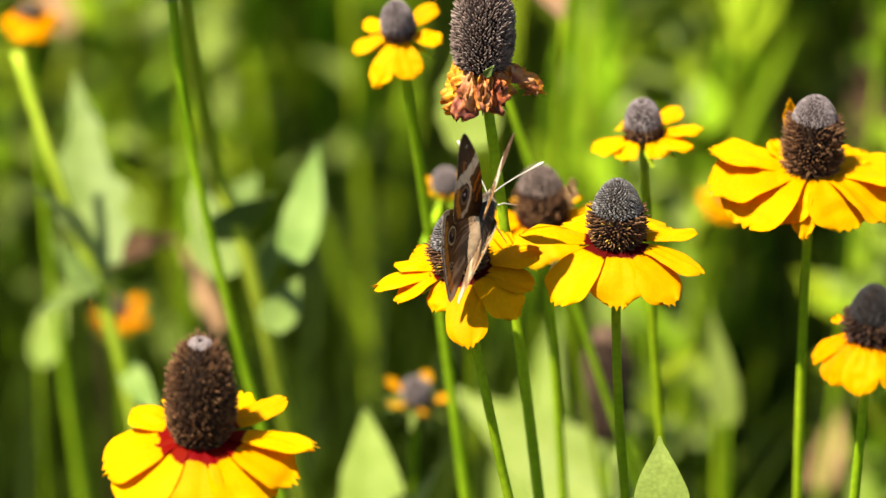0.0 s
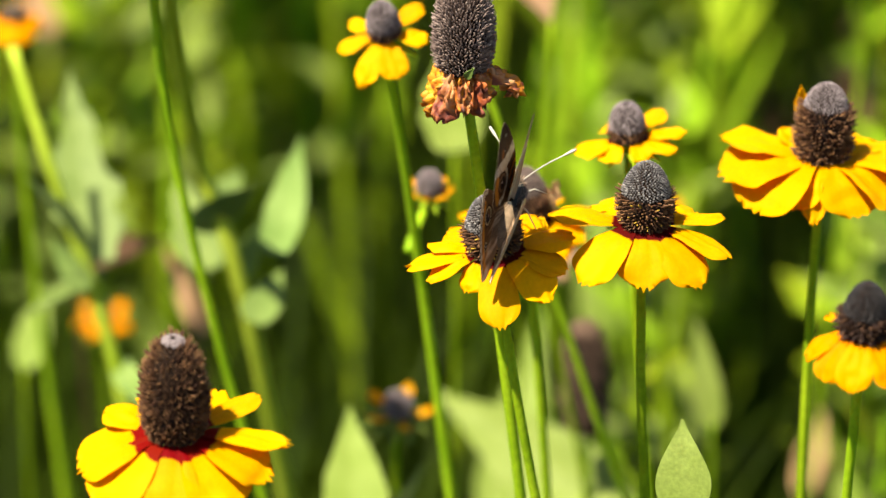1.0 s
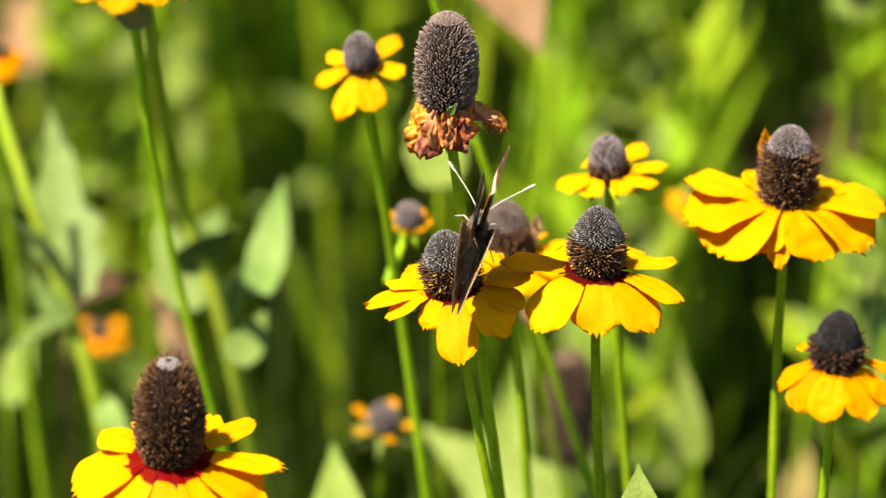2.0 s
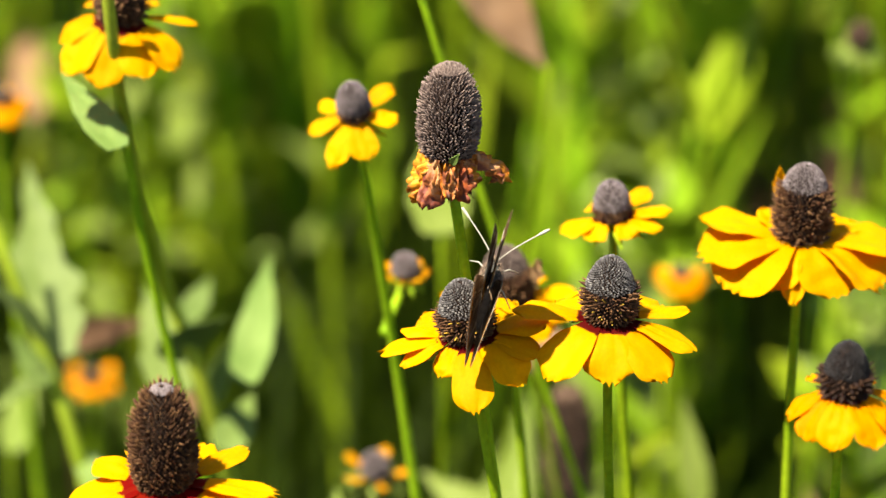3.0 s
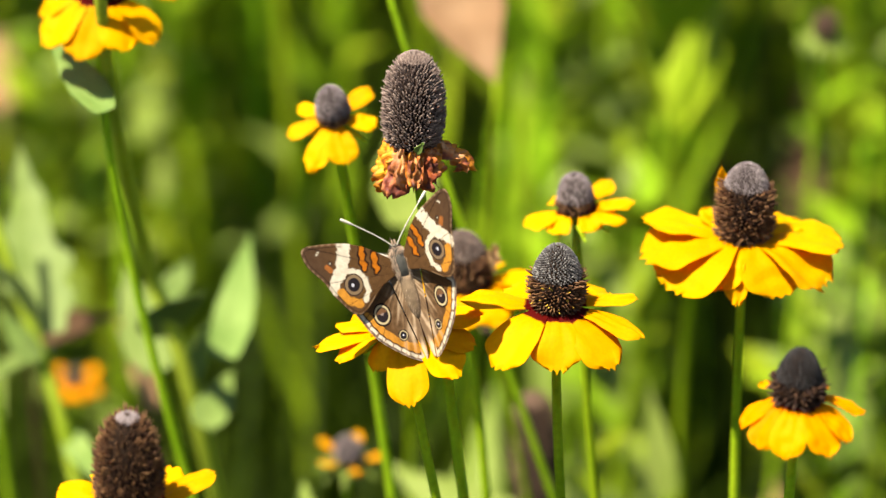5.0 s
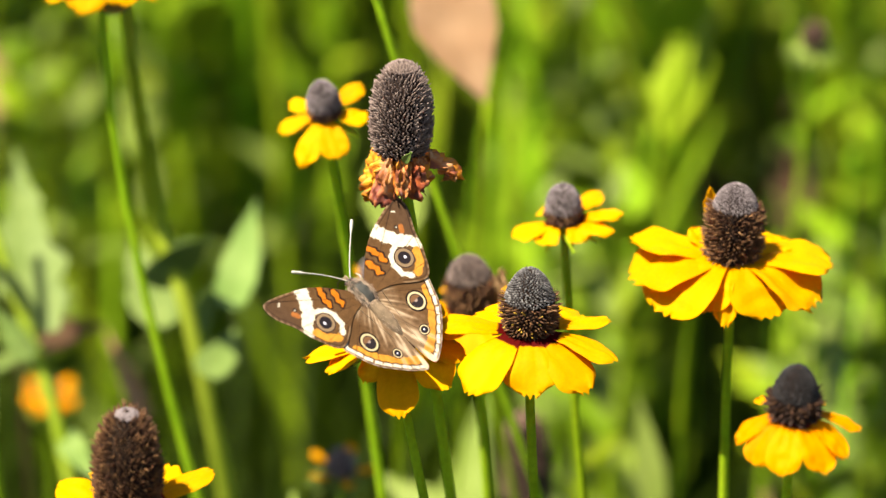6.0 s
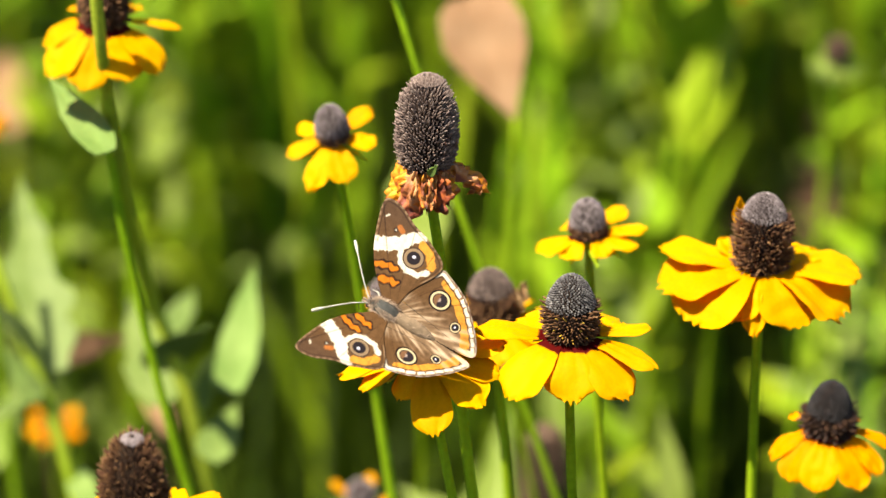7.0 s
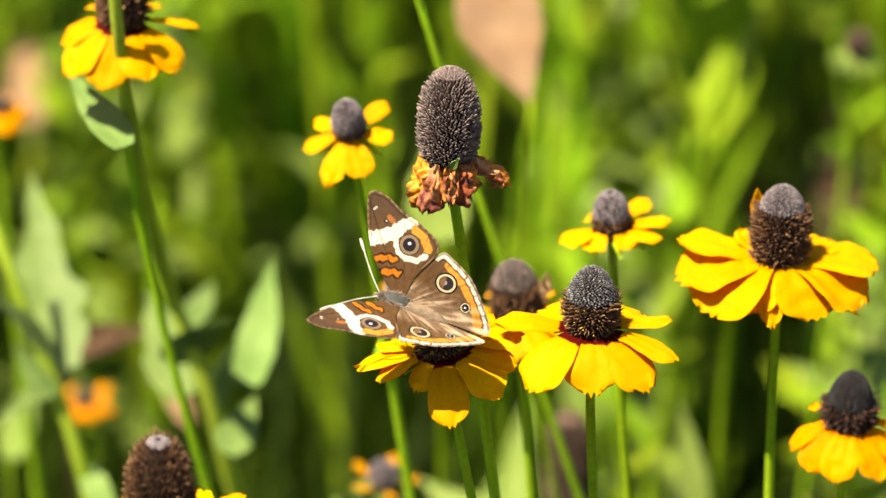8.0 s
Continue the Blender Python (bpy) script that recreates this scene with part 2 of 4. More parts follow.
    ob = raw(name, v, f, material, parent, along=along + along + [along[a] for a in rim_of(n, w)] * 2)
    ob.matrix_local = m
    return ob


def cone_profile(r, h, k, s):
    if s < 0.28:
        return r * (0.80 + 0.20 * math.sin(s / 0.28 * math.pi / 2)), h * s
    return r * max(0.0, 1 - ((s - 0.28) / 0.72) ** k) ** 0.5, h * s


def spikes(r, h, k, count, s0, s1, long, fat, lift, seed, jitter=0.25, flare=0.0):
    """Florets in a spiral over the band s0..s1 of the cone, each a small blunt spike."""
    rnd = random.Random(seed)
    verts, faces = [], []
    table, total = [], 0.0
    for i in range(121):
        s = s0 + (s1 - s0) * i / 120
        ra, z = cone_profile(r, h, k, s)
        if i:
            total += math.hypot(ra - table[-1][1], z - table[-1][2]) * max(ra, 0.0004)
        table.append((total, ra, z, s))
    ti = 0
    for i in range(count):
        goal = total * (i + 0.5) / count
        while ti < 119 and table[ti + 1][0] < goal:
            ti += 1
        _, ra, z, s = table[ti]
        ra2, z2 = table[ti + 1][1], table[ti + 1][2]
        g = (goal - table[ti][0]) / max(1e-12, table[ti + 1][0] - table[ti][0])
        rad, hh = ra + (ra2 - ra) * g, z + (z2 - z) * g
        ang = i * 2.399963 + rnd.uniform(-0.05, 0.05)
        rad_dir = Vector((math.cos(ang), math.sin(ang), 0))
        nrm = (rad_dir * (z2 - z) + Vector((0, 0, 1)) * (ra - ra2)).normalized()
        out = (nrm + Vector((0, 0, lift)) + Vector((rnd.uniform(-1, 1), rnd.uniform(-1, 1), rnd.uniform(-1, 1))) * jitter * 0.5).normalized()
        side = out.cross(Vector((0, 0, 1)) if abs(out.z) < 0.95 else Vector((1, 0, 0))).normalized()
        up2 = out.cross(side)
        c = rad_dir * rad + Vector((0, 0, hh))
        ln, ft = long * rnd.uniform(1 - jitter, 1 + jitter) * (1 + flare * ((s - s0) / (s1 - s0) - 0.4)), fat * rnd.uniform(0.85, 1.15)
        b = len(verts)
        for d, f in ((-0.3, 1.0), (0.55, 0.85), (1.0, 0.3)):
            for q in range(5):
                a = q * math.tau / 5
                verts.append(c + out * (ln * d) + (side * math.cos(a) + up2 * math.sin(a)) * (ft * f))
        for lv in (0, 5):
            for q in range(5):
                w = (q + 1) % 5
                faces.append((b + lv + q, b + lv + w, b + lv + 5 + w, b + lv + 5 + q))
        faces.append(tuple(b + 10 + q for q in range(5)))
    return verts, faces


def cone(parent, m, r, h, k=2.3, crown=0.55, count=330, spike=0.0013, fat=0.00052, seed=1, florets="florets", top="crown", crown_len=0.00042, buds=0, bud_fat=0.0, lift=0.30, flare=0.0):
    """The flower's central cone: a core, open florets round its foot, closed grey buds on its crown."""
    verts, faces = [], []
    n, sides = 14, 20
    for i in range(n + 1):
        ra, z = cone_profile(r * 0.95, h * 0.97, k, i / n)
        for q in range(sides):
            a = q * math.tau / sides
            verts.append(Vector((ra * math.cos(a), ra * math.sin(a), z)))
    for i in range(n):
        for q in range(sides):
            w = (q + 1) % sides
            faces.append((i * sides + q, i * sides + w, (i + 1) * sides + w, (i + 1) * sides + q))
    core = raw("cone", verts, faces, M["core"], parent, "dark domed flower cone")
    core.matrix_local = m
    low = max(20, int(count * crown))
    v, f = spikes(r * 0.97, h * 0.97, k, low, 0.0, crown, spike, fat, lift, seed, 0.6, flare)
    tagged(raw("floret_ring", v, f, M[florets], core, "dark brown open florets"), kind="stuff")
    v, f = spikes(r * 0.97, h * 0.98, k, buds or int(count * (1.15 - crown) * 1.7), crown, 0.995, crown_len, bud_fat or fat * 0.86, 0.25, seed + 7, 0.15)
    tagged(raw("bud_crown", v, f, M[top], core, "grey unopened florets on the crown"), kind="stuff")
    return core


def leaf_geo(base, tip, width, facing, sag=0.1, lobes=0.0, fold=0.25, n=12, seed=0, thick=0.0003):
    """A lance-shaped leaf from base to tip, its upper side towards facing."""
    base, tip = Vector(base), Vector(tip)
    axis = tip - base
    length = axis.length
    axis.normalize()
    side = axis.cross(Vector(facing)).normalized()
    nrm = side.cross(axis).normalized()
    rows = []
    for i in range(n + 1):
        s = i / n
        half = width / 2 * math.sin(math.pi * (0.07 + 0.93 * s) ** 0.64) ** 1.05 if s < 1 else 0.0003
        half = max(half, 0.0004)
        row = []
        for j in range(7):
            q = (j - 3) / 3
            wav = 1 + lobes * noise.noise(Vector((s * 7 + seed, seed * 2.1 + (q > 0), 0)))
            off = nrm * (-sag * length * s * s + fold * abs(q) * half * (1 - 0.4 * s) + 0.10 * half * noise.noise(Vector((s * 4, q * 2, seed * 1.7))))
            row.append(base + axis * (length * s) + side * (half * wav * q) + off)
        rows.append(row)
    return slab(rows, thick)


def leaf(base, tip, width, facing, material, parent, name="leaf", label="", **kw):
    v, f = leaf_geo(base, tip, width, facing, **kw)
    return raw(name, v, f, material, parent, label)


# ---- ground ----
def ground():
    n = 60
    verts, faces = [], []
    edges = [-400, -60, -15] + [-4 + 8 * i / n for i in range(n + 1)] + [15, 60, 400]
    for y in edges:
        for x in edges:
            near = abs(x) < 4 and abs(y) < 4
            verts.append(Vector((x, y + 2, 0.03 * noise.noise(Vector((x * 2.2, y * 2.2, 0))) - 0.01 if near else -0.01)))
    k = len(edges)
    for i in range(k - 1):
        for j in range(k - 1):
            faces.append((i * k + j, i * k + j + 1, (i + 1) * k + j + 1, (i + 1) * k + j))
    tagged(raw("ground", verts, faces, M["soil"]), "soil with thin green cover under the meadow, darkened for shade", "ground", kind="structure")


ground()

# ---- flowers ----
# head (where the petals join) and the foot of the stem on the ground, in metres
HEADS = dict(
    main=((0.0510, 1.4514, 0.4861), (0.1200, 1.4714)),
    host=((0.0070, 1.4489, 0.4806), (0.1070, 1.4589)),
    right=((0.1095, 1.5104, 0.4835), (0.1180, 1.5304)),
    small=((0.0544, 1.5371, 0.4820), (0.1000, 1.5571)),
    dead=((0.0027, 1.4767, 0.5307), (0.0600, 1.5000)),
    upl=((-0.0256, 1.5631, 0.5035), (0.0350, 1.5881)),
    ll=((-0.0852, 1.4064, 0.4539), (-0.0252, 1.4264)),
    br=((0.1153, 1.3956, 0.4887), (0.1103, 1.4156)),
    behind=((0.0236, 1.5583, 0.4436), (0.0450, 1.5833)),
    bud=((-0.0109, 1.6050, 0.4296), (0.0494, 1.5881)),
    brown=((0.0458, 1.7438, 0.2824), (0.0558, 1.7738)),
    ybud=((-0.0264, 1.6835, 0.3190), (-0.0064, 1.7135)),
    orange=((-0.1387, 1.9128, 0.2441), (-0.1287, 1.9428)),
    orangeb=((0.0889, 1.8038, 0.3435), (0.1039, 1.8438)),
    tl=((-0.1026, 1.5705, 0.5324), (0.0074, 1.6305)),
    gold=((-0.1587, 1.8018, 0.4126), (-0.1287, 1.8318)),
    fire=((0.1272, 2.1972, 0.3174), (0.1372, 2.2272)),
    budr=((0.1576, 1.8752, 0.4053), (0.1276, 1.9052)),
    drybud=((0.0304, 1.6852, 0.3719), (0.0904, 1.7152)),
    tall=((-0.0112, 1.6097, 0.5491), (0.1500, 1.6700)),
)


def plant(name, label, group=""):
    """An empty at the foot of the stem; the parts are built in the world's axes from there."""
    head, foot = HEADS[name]
    e = new("coneflower")
    e.location = (*foot, 0)
    tagged(e, label, "flower", group)
    return e, Vector(head) - Vector((*foot, 0))


def lean_pose(at, right, near, spin=0):
    """A head at that place whose axis leans so many degrees to +x and towards -y."""
    return Matrix.Translation(at) @ Matrix.Rotation(radians(right), 4, "Y") @ Matrix.Rotation(radians(near), 4, "X") @ Matrix.Rotation(radians(spin), 4, "Z")


def stem_to(e, head, axis, r0=0.0022, r1=0.0013, bend=0.35, mat="stem", start=(0, 0, 0), name="stem"):
    head, start = Vector(head), Vector(start)
    reach = (head - start).length
    pts = bezier(start, start + (head - start) * 0.35 + Vector((0, 0, min(0.02, reach * 0.1))), head - Vector(axis) * reach * bend, head - Vector(axis) * 0.0005, 22)
    return tube(name, pts, [r0 + (r1 - r0) * i / 22 for i in range(23)], M[mat], e, sides=10, ridges=0.10)


def sepals(e, m, r, count=8, length=0.009, mat="stem"):
    for i in range(count):
        a = math.tau * i / count + 0.2
        d = m.to_3x3() @ Vector((math.cos(a), math.sin(a), 0))
        z = m.to_3x3() @ Vector((0, 0, 1))
        base = m.translation + d * r * 0.5 - z * 0.0022
        leaf(base, base + d * length - z * 0.002, 0.0026, z, M[mat], e, "sepal", n=6)


def flower(name, label, petals, r, h, k=2.3, crown=0.55, lean=(0, 0), mat="petal", count=330, spike=0.0013, fat=0.00052, seed=1,
           group="coneflowers in bloom", bend=0.35, r0=0.0022, r1=0.0013, florets="florets", top="crown", sepal=8, crown_len=0.00042, crumple=0.0006, buds=0, bud_fat=0.0, stem="stem", lift=0.30, flare=0.0, dry=()):
    """petals: azimuth (0 = +x, 90 = away), length and width in mm, start and end angle from level."""
    e, head = plant(name, label, group)
    m = lean_pose(head, *lean)
    axis = m.to_3x3() @ Vector((0, 0, 1))
    stem_to(e, head - axis * 0.002, axis, r0, r1, bend, stem)
    cone(e, m, r, h, k, crown, count, spike, fat, seed, florets, top, crown_len, buds, bud_fat, lift, flare)
    v, f = tube_geo([Vector((0, 0, z)) for z in (-0.0035, -0.002, -0.0005, 0.0012)], [r1 * 1.2, r * 0.45, r * 0.75, r * 0.8], 12)
    raw("receptacle", v, f, M["stem"], e).matrix_local = m
    for i, (az, ln, wd, st, en) in enumerate(petals):
        pm = m @ Matrix.Rotation(radians(az), 4, "Z") @ Matrix.Translation((r * 0.74, 0, 0.0006 + 0.00025 * (i % 3)))
        petal(ln / 1000, wd * 1.06 / 1000, st, en, M[mat], e, pm, seed * 31 + i, crumple=crumple)
    for i, (az, ln, wd, st, en) in enumerate(dry):
        petal(ln / 1000, wd / 1000, st, en, M["tan"], e, m @ Matrix.Rotation(radians(az), 4, "Z") @ Matrix.Translation((r * 0.95, 0, 0.004)), seed * 37 + i, "withered_petal", 0.6, 0.0016, 0.4)
    if sepal:
        sepals(e, m, r, sepal)
    return e


THINGS = {}
THINGS["main"] = flower("main", "yellow coneflower with a dark domed cone and drooping petals",
    [(180, 24, 11, 16, -3), (224, 24, 16, -10, -56), (268, 20.5, 14.5, -14, -66), (313, 23, 15, -12, -52), (340, 23, 10, -4, -26), (8, 19, 7, 10, -4), (45, 16, 12, 2, -20), (90, 15, 12, 0, -25), (135, 16, 12, 2, -20)], 0.0082, 0.0215, 1.75, 0.54, (1, 4), "petal_spot", 900, 0.0012, 0.00030, 3, top="crown_dot", florets="florets_gold", buds=620, bud_fat=0.00034, crown_len=0.00050, flare=1.1)
THINGS["host"] = flower("host", "yellow coneflower with level petals that carries the butterfly",
    [(183, 22, 9, 4, -12), (166, 15, 7, 10, 2), (200, 17, 8, -8, -22), (230, 12, 9, -14, -64), (271, 24.5, 11.8, -10, -56), (311, 21, 12.5, -10, -46), (338, 18, 11, -2, -34), (8, 19, 12, 8, -10), (50, 17, 11, 4, -8), (95, 16, 11, 8, -4), (135, 15, 10, 6, -4)],
    0.0082, 0.0195, 1.75, 0.52, (-8, 6), "petal_spot", 900, 0.0012, 0.00030, 5, top="crown_dot", florets="florets_gold", buds=620, bud_fat=0.00034, crown_len=0.00050, flare=1.1)
THINGS["right"] = flower("right", "broad yellow coneflower with ragged petals and a tall cone",
    [(2, 27, 21, 14, -30), (334, 27, 24, 0, -52), (300, 21, 22, -8, -60), (260, 22, 7, -10, -66), (240, 19, 16, -8, -62), (217, 27, 26, -1, -50), (192, 28, 25, 8, -30), (168, 27, 16, 14, -6), (35, 18, 13, 6, -20), (80, 14, 12, 4, -20), (140, 12, 8, 30, 20), (128, 21, 4.5, 66, 86)], 0.0080, 0.0262, 2.8, 0.72, (2, 3), "petal", 1000, 0.0021, 0.00032, 7, top="crown_mauve", crumple=0.0012, lift=0.5)
THINGS["small"] = flower("small", "small yellow coneflower with five broad petals",
    [(198, 13.5, 9.5, 0, -20), (232, 9.5, 8.5, -8, -40), (300, 8.5, 8, -10, -40), (336, 13, 8.5, 2, -20), (0, 15, 7, 10, -8), (40, 12, 8, 24, 10), (130, 8, 6, 2, -14)],
    0.0057, 0.0132, 2.4, 0.35, (-3, 5), "petal_spot", 330, 0.0009, 0.00042, 9, top="crown_mauve")
THINGS["upl"] = flower("upl", "small open coneflower with six narrow yellow petals",
    [(190, 12.5, 6.5, 0, -24), (150, 9.5, 6, 5, -6), (243, 17.5, 7.5, -8, -44), (280, 13.5, 9, -10, -42), (340, 10.5, 7, 0, -18), (38, 12.5, 7, 10, 2)],
    0.0053, 0.0142, 2.3, 0.30, (-7, 22), "petal", 300, 0.0008, 0.00042, 11, bend=0.3, top="crown_mauve")
THINGS["ll"] = flower("ll", "large yellow coneflower with a columnar cone and red petal feet",
    [(192, 25, 21, -6, -44), (222, 26, 20, -14, -50), (264, 25, 19, -12, -56), (308, 26, 20, -14, -50), (338, 26, 18, -8, -36), (354, 28, 10, 4, -16), (28, 22, 9, 14, 4), (60, 18, 12, 6, -6), (110, 16, 12, 4, -10), (152, 17, 12, 8, -8)],
    0.0096, 0.0345, 2.0, 0.955, (0, 6), "petal_red", 1300, 0.0017, 0.00034, 13, top="crown_mauve", lift=0.8, flare=0.7)
# the shade over this head is put into its cone colours
THINGS["br"] = flower("br", "amber-yellow coneflower with its cone coloured dark for shade",
    [(190, 15, 8, -16, -62), (222, 16, 9, -24, -66), (258, 17, 10, -20, -62), (298, 17, 10, -18, -60), (330, 16, 9, -14, -52), (5, 16, 6, -4, -36), (60, 12, 8, 0, -30), (120, 12, 8, 0, -30)],
    0.0070, 0.0172, 1.8, 0.45, (3, 4), "petal_amber", 400, 0.0020, 0.00045, 15, florets="florets_shaded", top="crown_shaded")
THINGS["behind"] = flower("behind", "yellow coneflower with a wide tilted cone, partly hidden",
    [(178, 17, 8, 20, 2), (195, 16, 9, 10, -16), (0, 18, 10, 0, -16), (335, 16, 12, -6, -40), (300, 17, 13, -12, -50), (262, 16, 12, -14, -50), (225, 15, 10, -10, -40), (60, 15, 10, 0, -20), (110, 15, 10, 0, -20)],
    0.0078, 0.0195, 2.4, 0.62, (-5, 6), "petal_spot", 640, 0.0012, 0.00042, 17, top="crown_brown", dry=[(350, 9, 5, 66, 100), (18, 8, 5, 50, 84)])
THINGS["tl"] = flower("tl", "yellow coneflower with hanging petals on a leafy stem",
    [(188, 17, 12, -14, -58), (226, 22, 12, -24, -62), (256, 22, 13, -28, -64), (300, 19, 14, -20, -54), (326, 21, 12, -14, -54), (2, 19, 4, 6, -16), (60, 14, 9, 0, -30), (125, 14, 9, 0, -40)],
    0.0080, 0.0230, 2.5, 0.6, (4, 10), "petal_spot", 340, 0.0013, 0.0005, 19, bend=0.2, r0=0.0019, r1=0.0012)
THINGS["orange"] = flower("orange", "low amber coneflower with few petals", [(200, 8, 6, 10, -20), (245, 7, 6, -10, -40), (290, 7, 6, -10, -40), (335, 9, 6, 6, -20), (25, 8, 6, 30, 20), (150, 7, 6, 30, 20)],
    0.0045, 0.006, 2.2, 0.5, (0, 15), "petal_amber", 120, 0.001, 0.0005, 21)
THINGS["orangeb"] = flower("orangeb", "amber coneflower low in the meadow", [(200, 8, 8, 0, -20), (250, 9, 9, -10, -40), (290, 9, 9, -10, -40), (340, 8, 8, 0, -20)],
    0.003, 0.002, 2.2, 0.5, (0, 40), "petal_amber", 90, 0.0008, 0.0005, 23)
THINGS["gold"] = flower("gold", "golden coneflower at the meadow's edge", [(350, 9, 8, -10, -60), (300, 11, 9, -20, -66), (250, 11, 9, -20, -66), (200, 9, 8, -10, -50), (90, 8, 8, 0, -20)],
    0.004, 0.005, 2.4, 0.6, (0, 8), "petal_amber", 160, 0.0013, 0.0006, 25)
THINGS["fire"] = flower("fire", "orange-red coneflower deep in the meadow", [(185, 20, 9, 0, -20), (230, 18, 9, -10, -40), (275, 18, 9, -10, -45), (320, 18, 9, -6, -30), (0, 22, 9, 0, -15), (90, 14, 9, 8, 0)],
    0.009, 0.012, 2.2, 0.6, (0, 10), "petal_fire", 200, 0.0013, 0.0006, 27)


def dead_head():
    """A spent head: a tall cone of dry seeds over withered hanging petals."""
    e, head = plant("dead", "spent coneflower with a dry seed cone and withered petals", "spent coneflowers")
    m = lean_pose(head, 1, 2)
    stem_to(e, head, Vector((-0.14, 0, 1)).normalized(), 0.0021, 0.0015, 0.3)
    cone(e, m, 0.0088, 0.0295, 2.8, 0.93, 1700, 0.0014, 0.00030, 33, florets="florets_grey", top="florets_grey", crown_len=0.0010, lift=0.9)
    rnd = random.Random(5)
    spread = [(185 + 10 * i, rnd.uniform(11, 15.5), rnd.uniform(4.0, 7.5)) for i in range(14) if i not in (4, 7, 11)] + [(350, 17, 5), (2, 14, 4.5), (30, 14, 7), (75, 14, 8), (120, 15, 8), (155, 16, 7)]
    for i, (az, ln, wd) in enumerate(spread):
        out = az in (350, 2)
        pm = m @ Matrix.Rotation(radians(az), 4, "Z") @ Matrix.Translation((0.0072, 0, 0.001))
        petal(ln / 1000 * rnd.uniform(0.85, 1.15), wd / 1000 * rnd.uniform(0.8, 1.3), -8 if out else -62, -78 if out else -92 + rnd.uniform(-8, 18), M["withered_gold" if az < 225 or 258 < az < 270 else "withered_rust" if 280 < az < 306 else "withered"], e, pm, 90 + i, "withered_petal", rnd.uniform(-1.5, 1.5), 0.0042, 0.7)
    leaf(head + Vector((0.001, -0.008, 0.0004)), head + Vector((0.003, -0.0105, 0.0042)), 0.0026, (0, -1, 0.3), M["leaf"], e, "bract", "pale green bract", n=6)
    return e


THINGS["dead"] = dead_head()


def seed_head():
    e, head = plant("brown", "dry brown seed cone without petals, low in the meadow", "spent coneflowers")
    m = lean_pose(head, -2, 4)
    stem_to(e, head, (0, 0, 1), 0.0018, 0.0014)
    cone(e, m, 0.0084, 0.046, 4.0, 0.9, 520, 0.0012, 0.00065, 41, florets="florets_dry", top="florets_dry")
    return e


THINGS["brown"] = seed_head()


def dry_bud():
    e, head = plant("drybud", "small dried flower bud with shrivelled pink petals", "spent coneflowers")
    m = lean_pose(head, -10, 8)
    stem_to(e, head, m.to_3x3() @ Vector((0, 0, 1)), 0.0014, 0.0009)
    cone(e, m, 0.0038, 0.0065, 2.2, 0.8, 120, 0.0007, 0.0005, 43, florets="florets_dry", top="florets_dry")
    for i, (az, st) in enumerate(((350, 10), (320, -20), (20, 0), (280, -40))):
        petal(0.011, 0.006, st, st - 30, M["tan"], e, m @ Matrix.Rotation(radians(az), 4, "Z") @ Matrix.Translation((0.003, 0, 0)), 140 + i, "withered_petal", 0.5, 0.0015, 0.4)
    return e


THINGS["drybud"] = dry_bud()


def bud_head(name, label, r, mat="petal_plain", green=9, lean=(2, 12), bend=0.25, top="crown_mauve", reach=1.15, rise=(34, 66), leafy_green="stem", long=0.0066, rays=9, fork=None):
    """A young head: a small grey cone with stubby new petals and green sepals."""
    e, head = plant(name, label, "coneflower buds")
    m = lean_pose(head, *lean)
    stem_to(e, head, m.to_3x3() @ Vector((0, 0, 1)), 0.0015, 0.0011, bend, start=Vector(fork) - e.location if fork else (0, 0, 0))
    cone(e, m, r, r * 1.7, 2.2, 0.06, 200, 0.0005, 0.0004, 51, top=top)
    if mat:
        for i in range(rays):
            pm = m @ Matrix.Rotation(math.tau * i / rays, 4, "Z") @ Matrix.Translation((r * 0.9, 0, 0))
            petal(long, 0.0042, *rise, M[mat], e, pm, 60 + i)
    sepals(e, m, r, green, r * reach, leafy_green)
    return e


THINGS["bud"] = bud_head("bud", "young coneflower bud with stubby yellow petals", 0.0046, long=0.0044, rays=7, rise=(10, 50), fork=(-0.0175, 1.5869, 0.4156))
THINGS["ybud"] = bud_head("ybud", "low coneflower bud opening yellow petals", 0.0054, green=10, reach=1.7, rise=(10, 40), lean=(2, 14), rays=5, long=0.0085, leafy_green="leaf_pale")
THINGS["budr"] = bud_head("budr", "round green coneflower bud", 0.0052, None, 12, top="florets_dry", reach=1.7, leafy_green="leaf_pale")
THINGS["tall"] = bud_head("tall", "tall slender stem with a closed bud", 0.004, None, top="bud_green", lean=(-15, 0), bend=0.4)

# ---- leafy plants among the flowers ----
# leaf: base, tip, width, the way its upper side faces, lobes, sag
LEFT_LEAVES = [
    ((-0.1049, 1.5525, 0.4920), (-0.1243, 1.5815, 0.5079), 0.0132, (0.5, -0.85, 0.05), 0.12, 0.05),
    ((-0.0702, 1.6810, 0.3521), (-0.0630, 1.7420, 0.3758), 0.0145, (0, -0.8, 0.6), 0.15, 0.03),
    ((-0.0973, 1.6893, 0.3568), (-0.0760, 1.6697, 0.3864), 0.0150, (0.3, 0.3, 0.8), 0.1, 0.12),
    ((-0.0939, 1.7026, 0.3373), (-0.1089, 1.7551, 0.3569), 0.0184, (0, -0.8, 0.6), 0.35, 0.03),
    ((-0.0856, 1.7022, 0.3364), (-0.0729, 1.7287, 0.3469), 0.0171, (0.8, 0.5, 0.3), 0.1, 0.1),
    ((-0.0777, 1.6766, 0.3281), (-0.0678, 1.7034, 0.3391), 0.0138, (0, -0.8, 0.6), 0.1, 0.05),
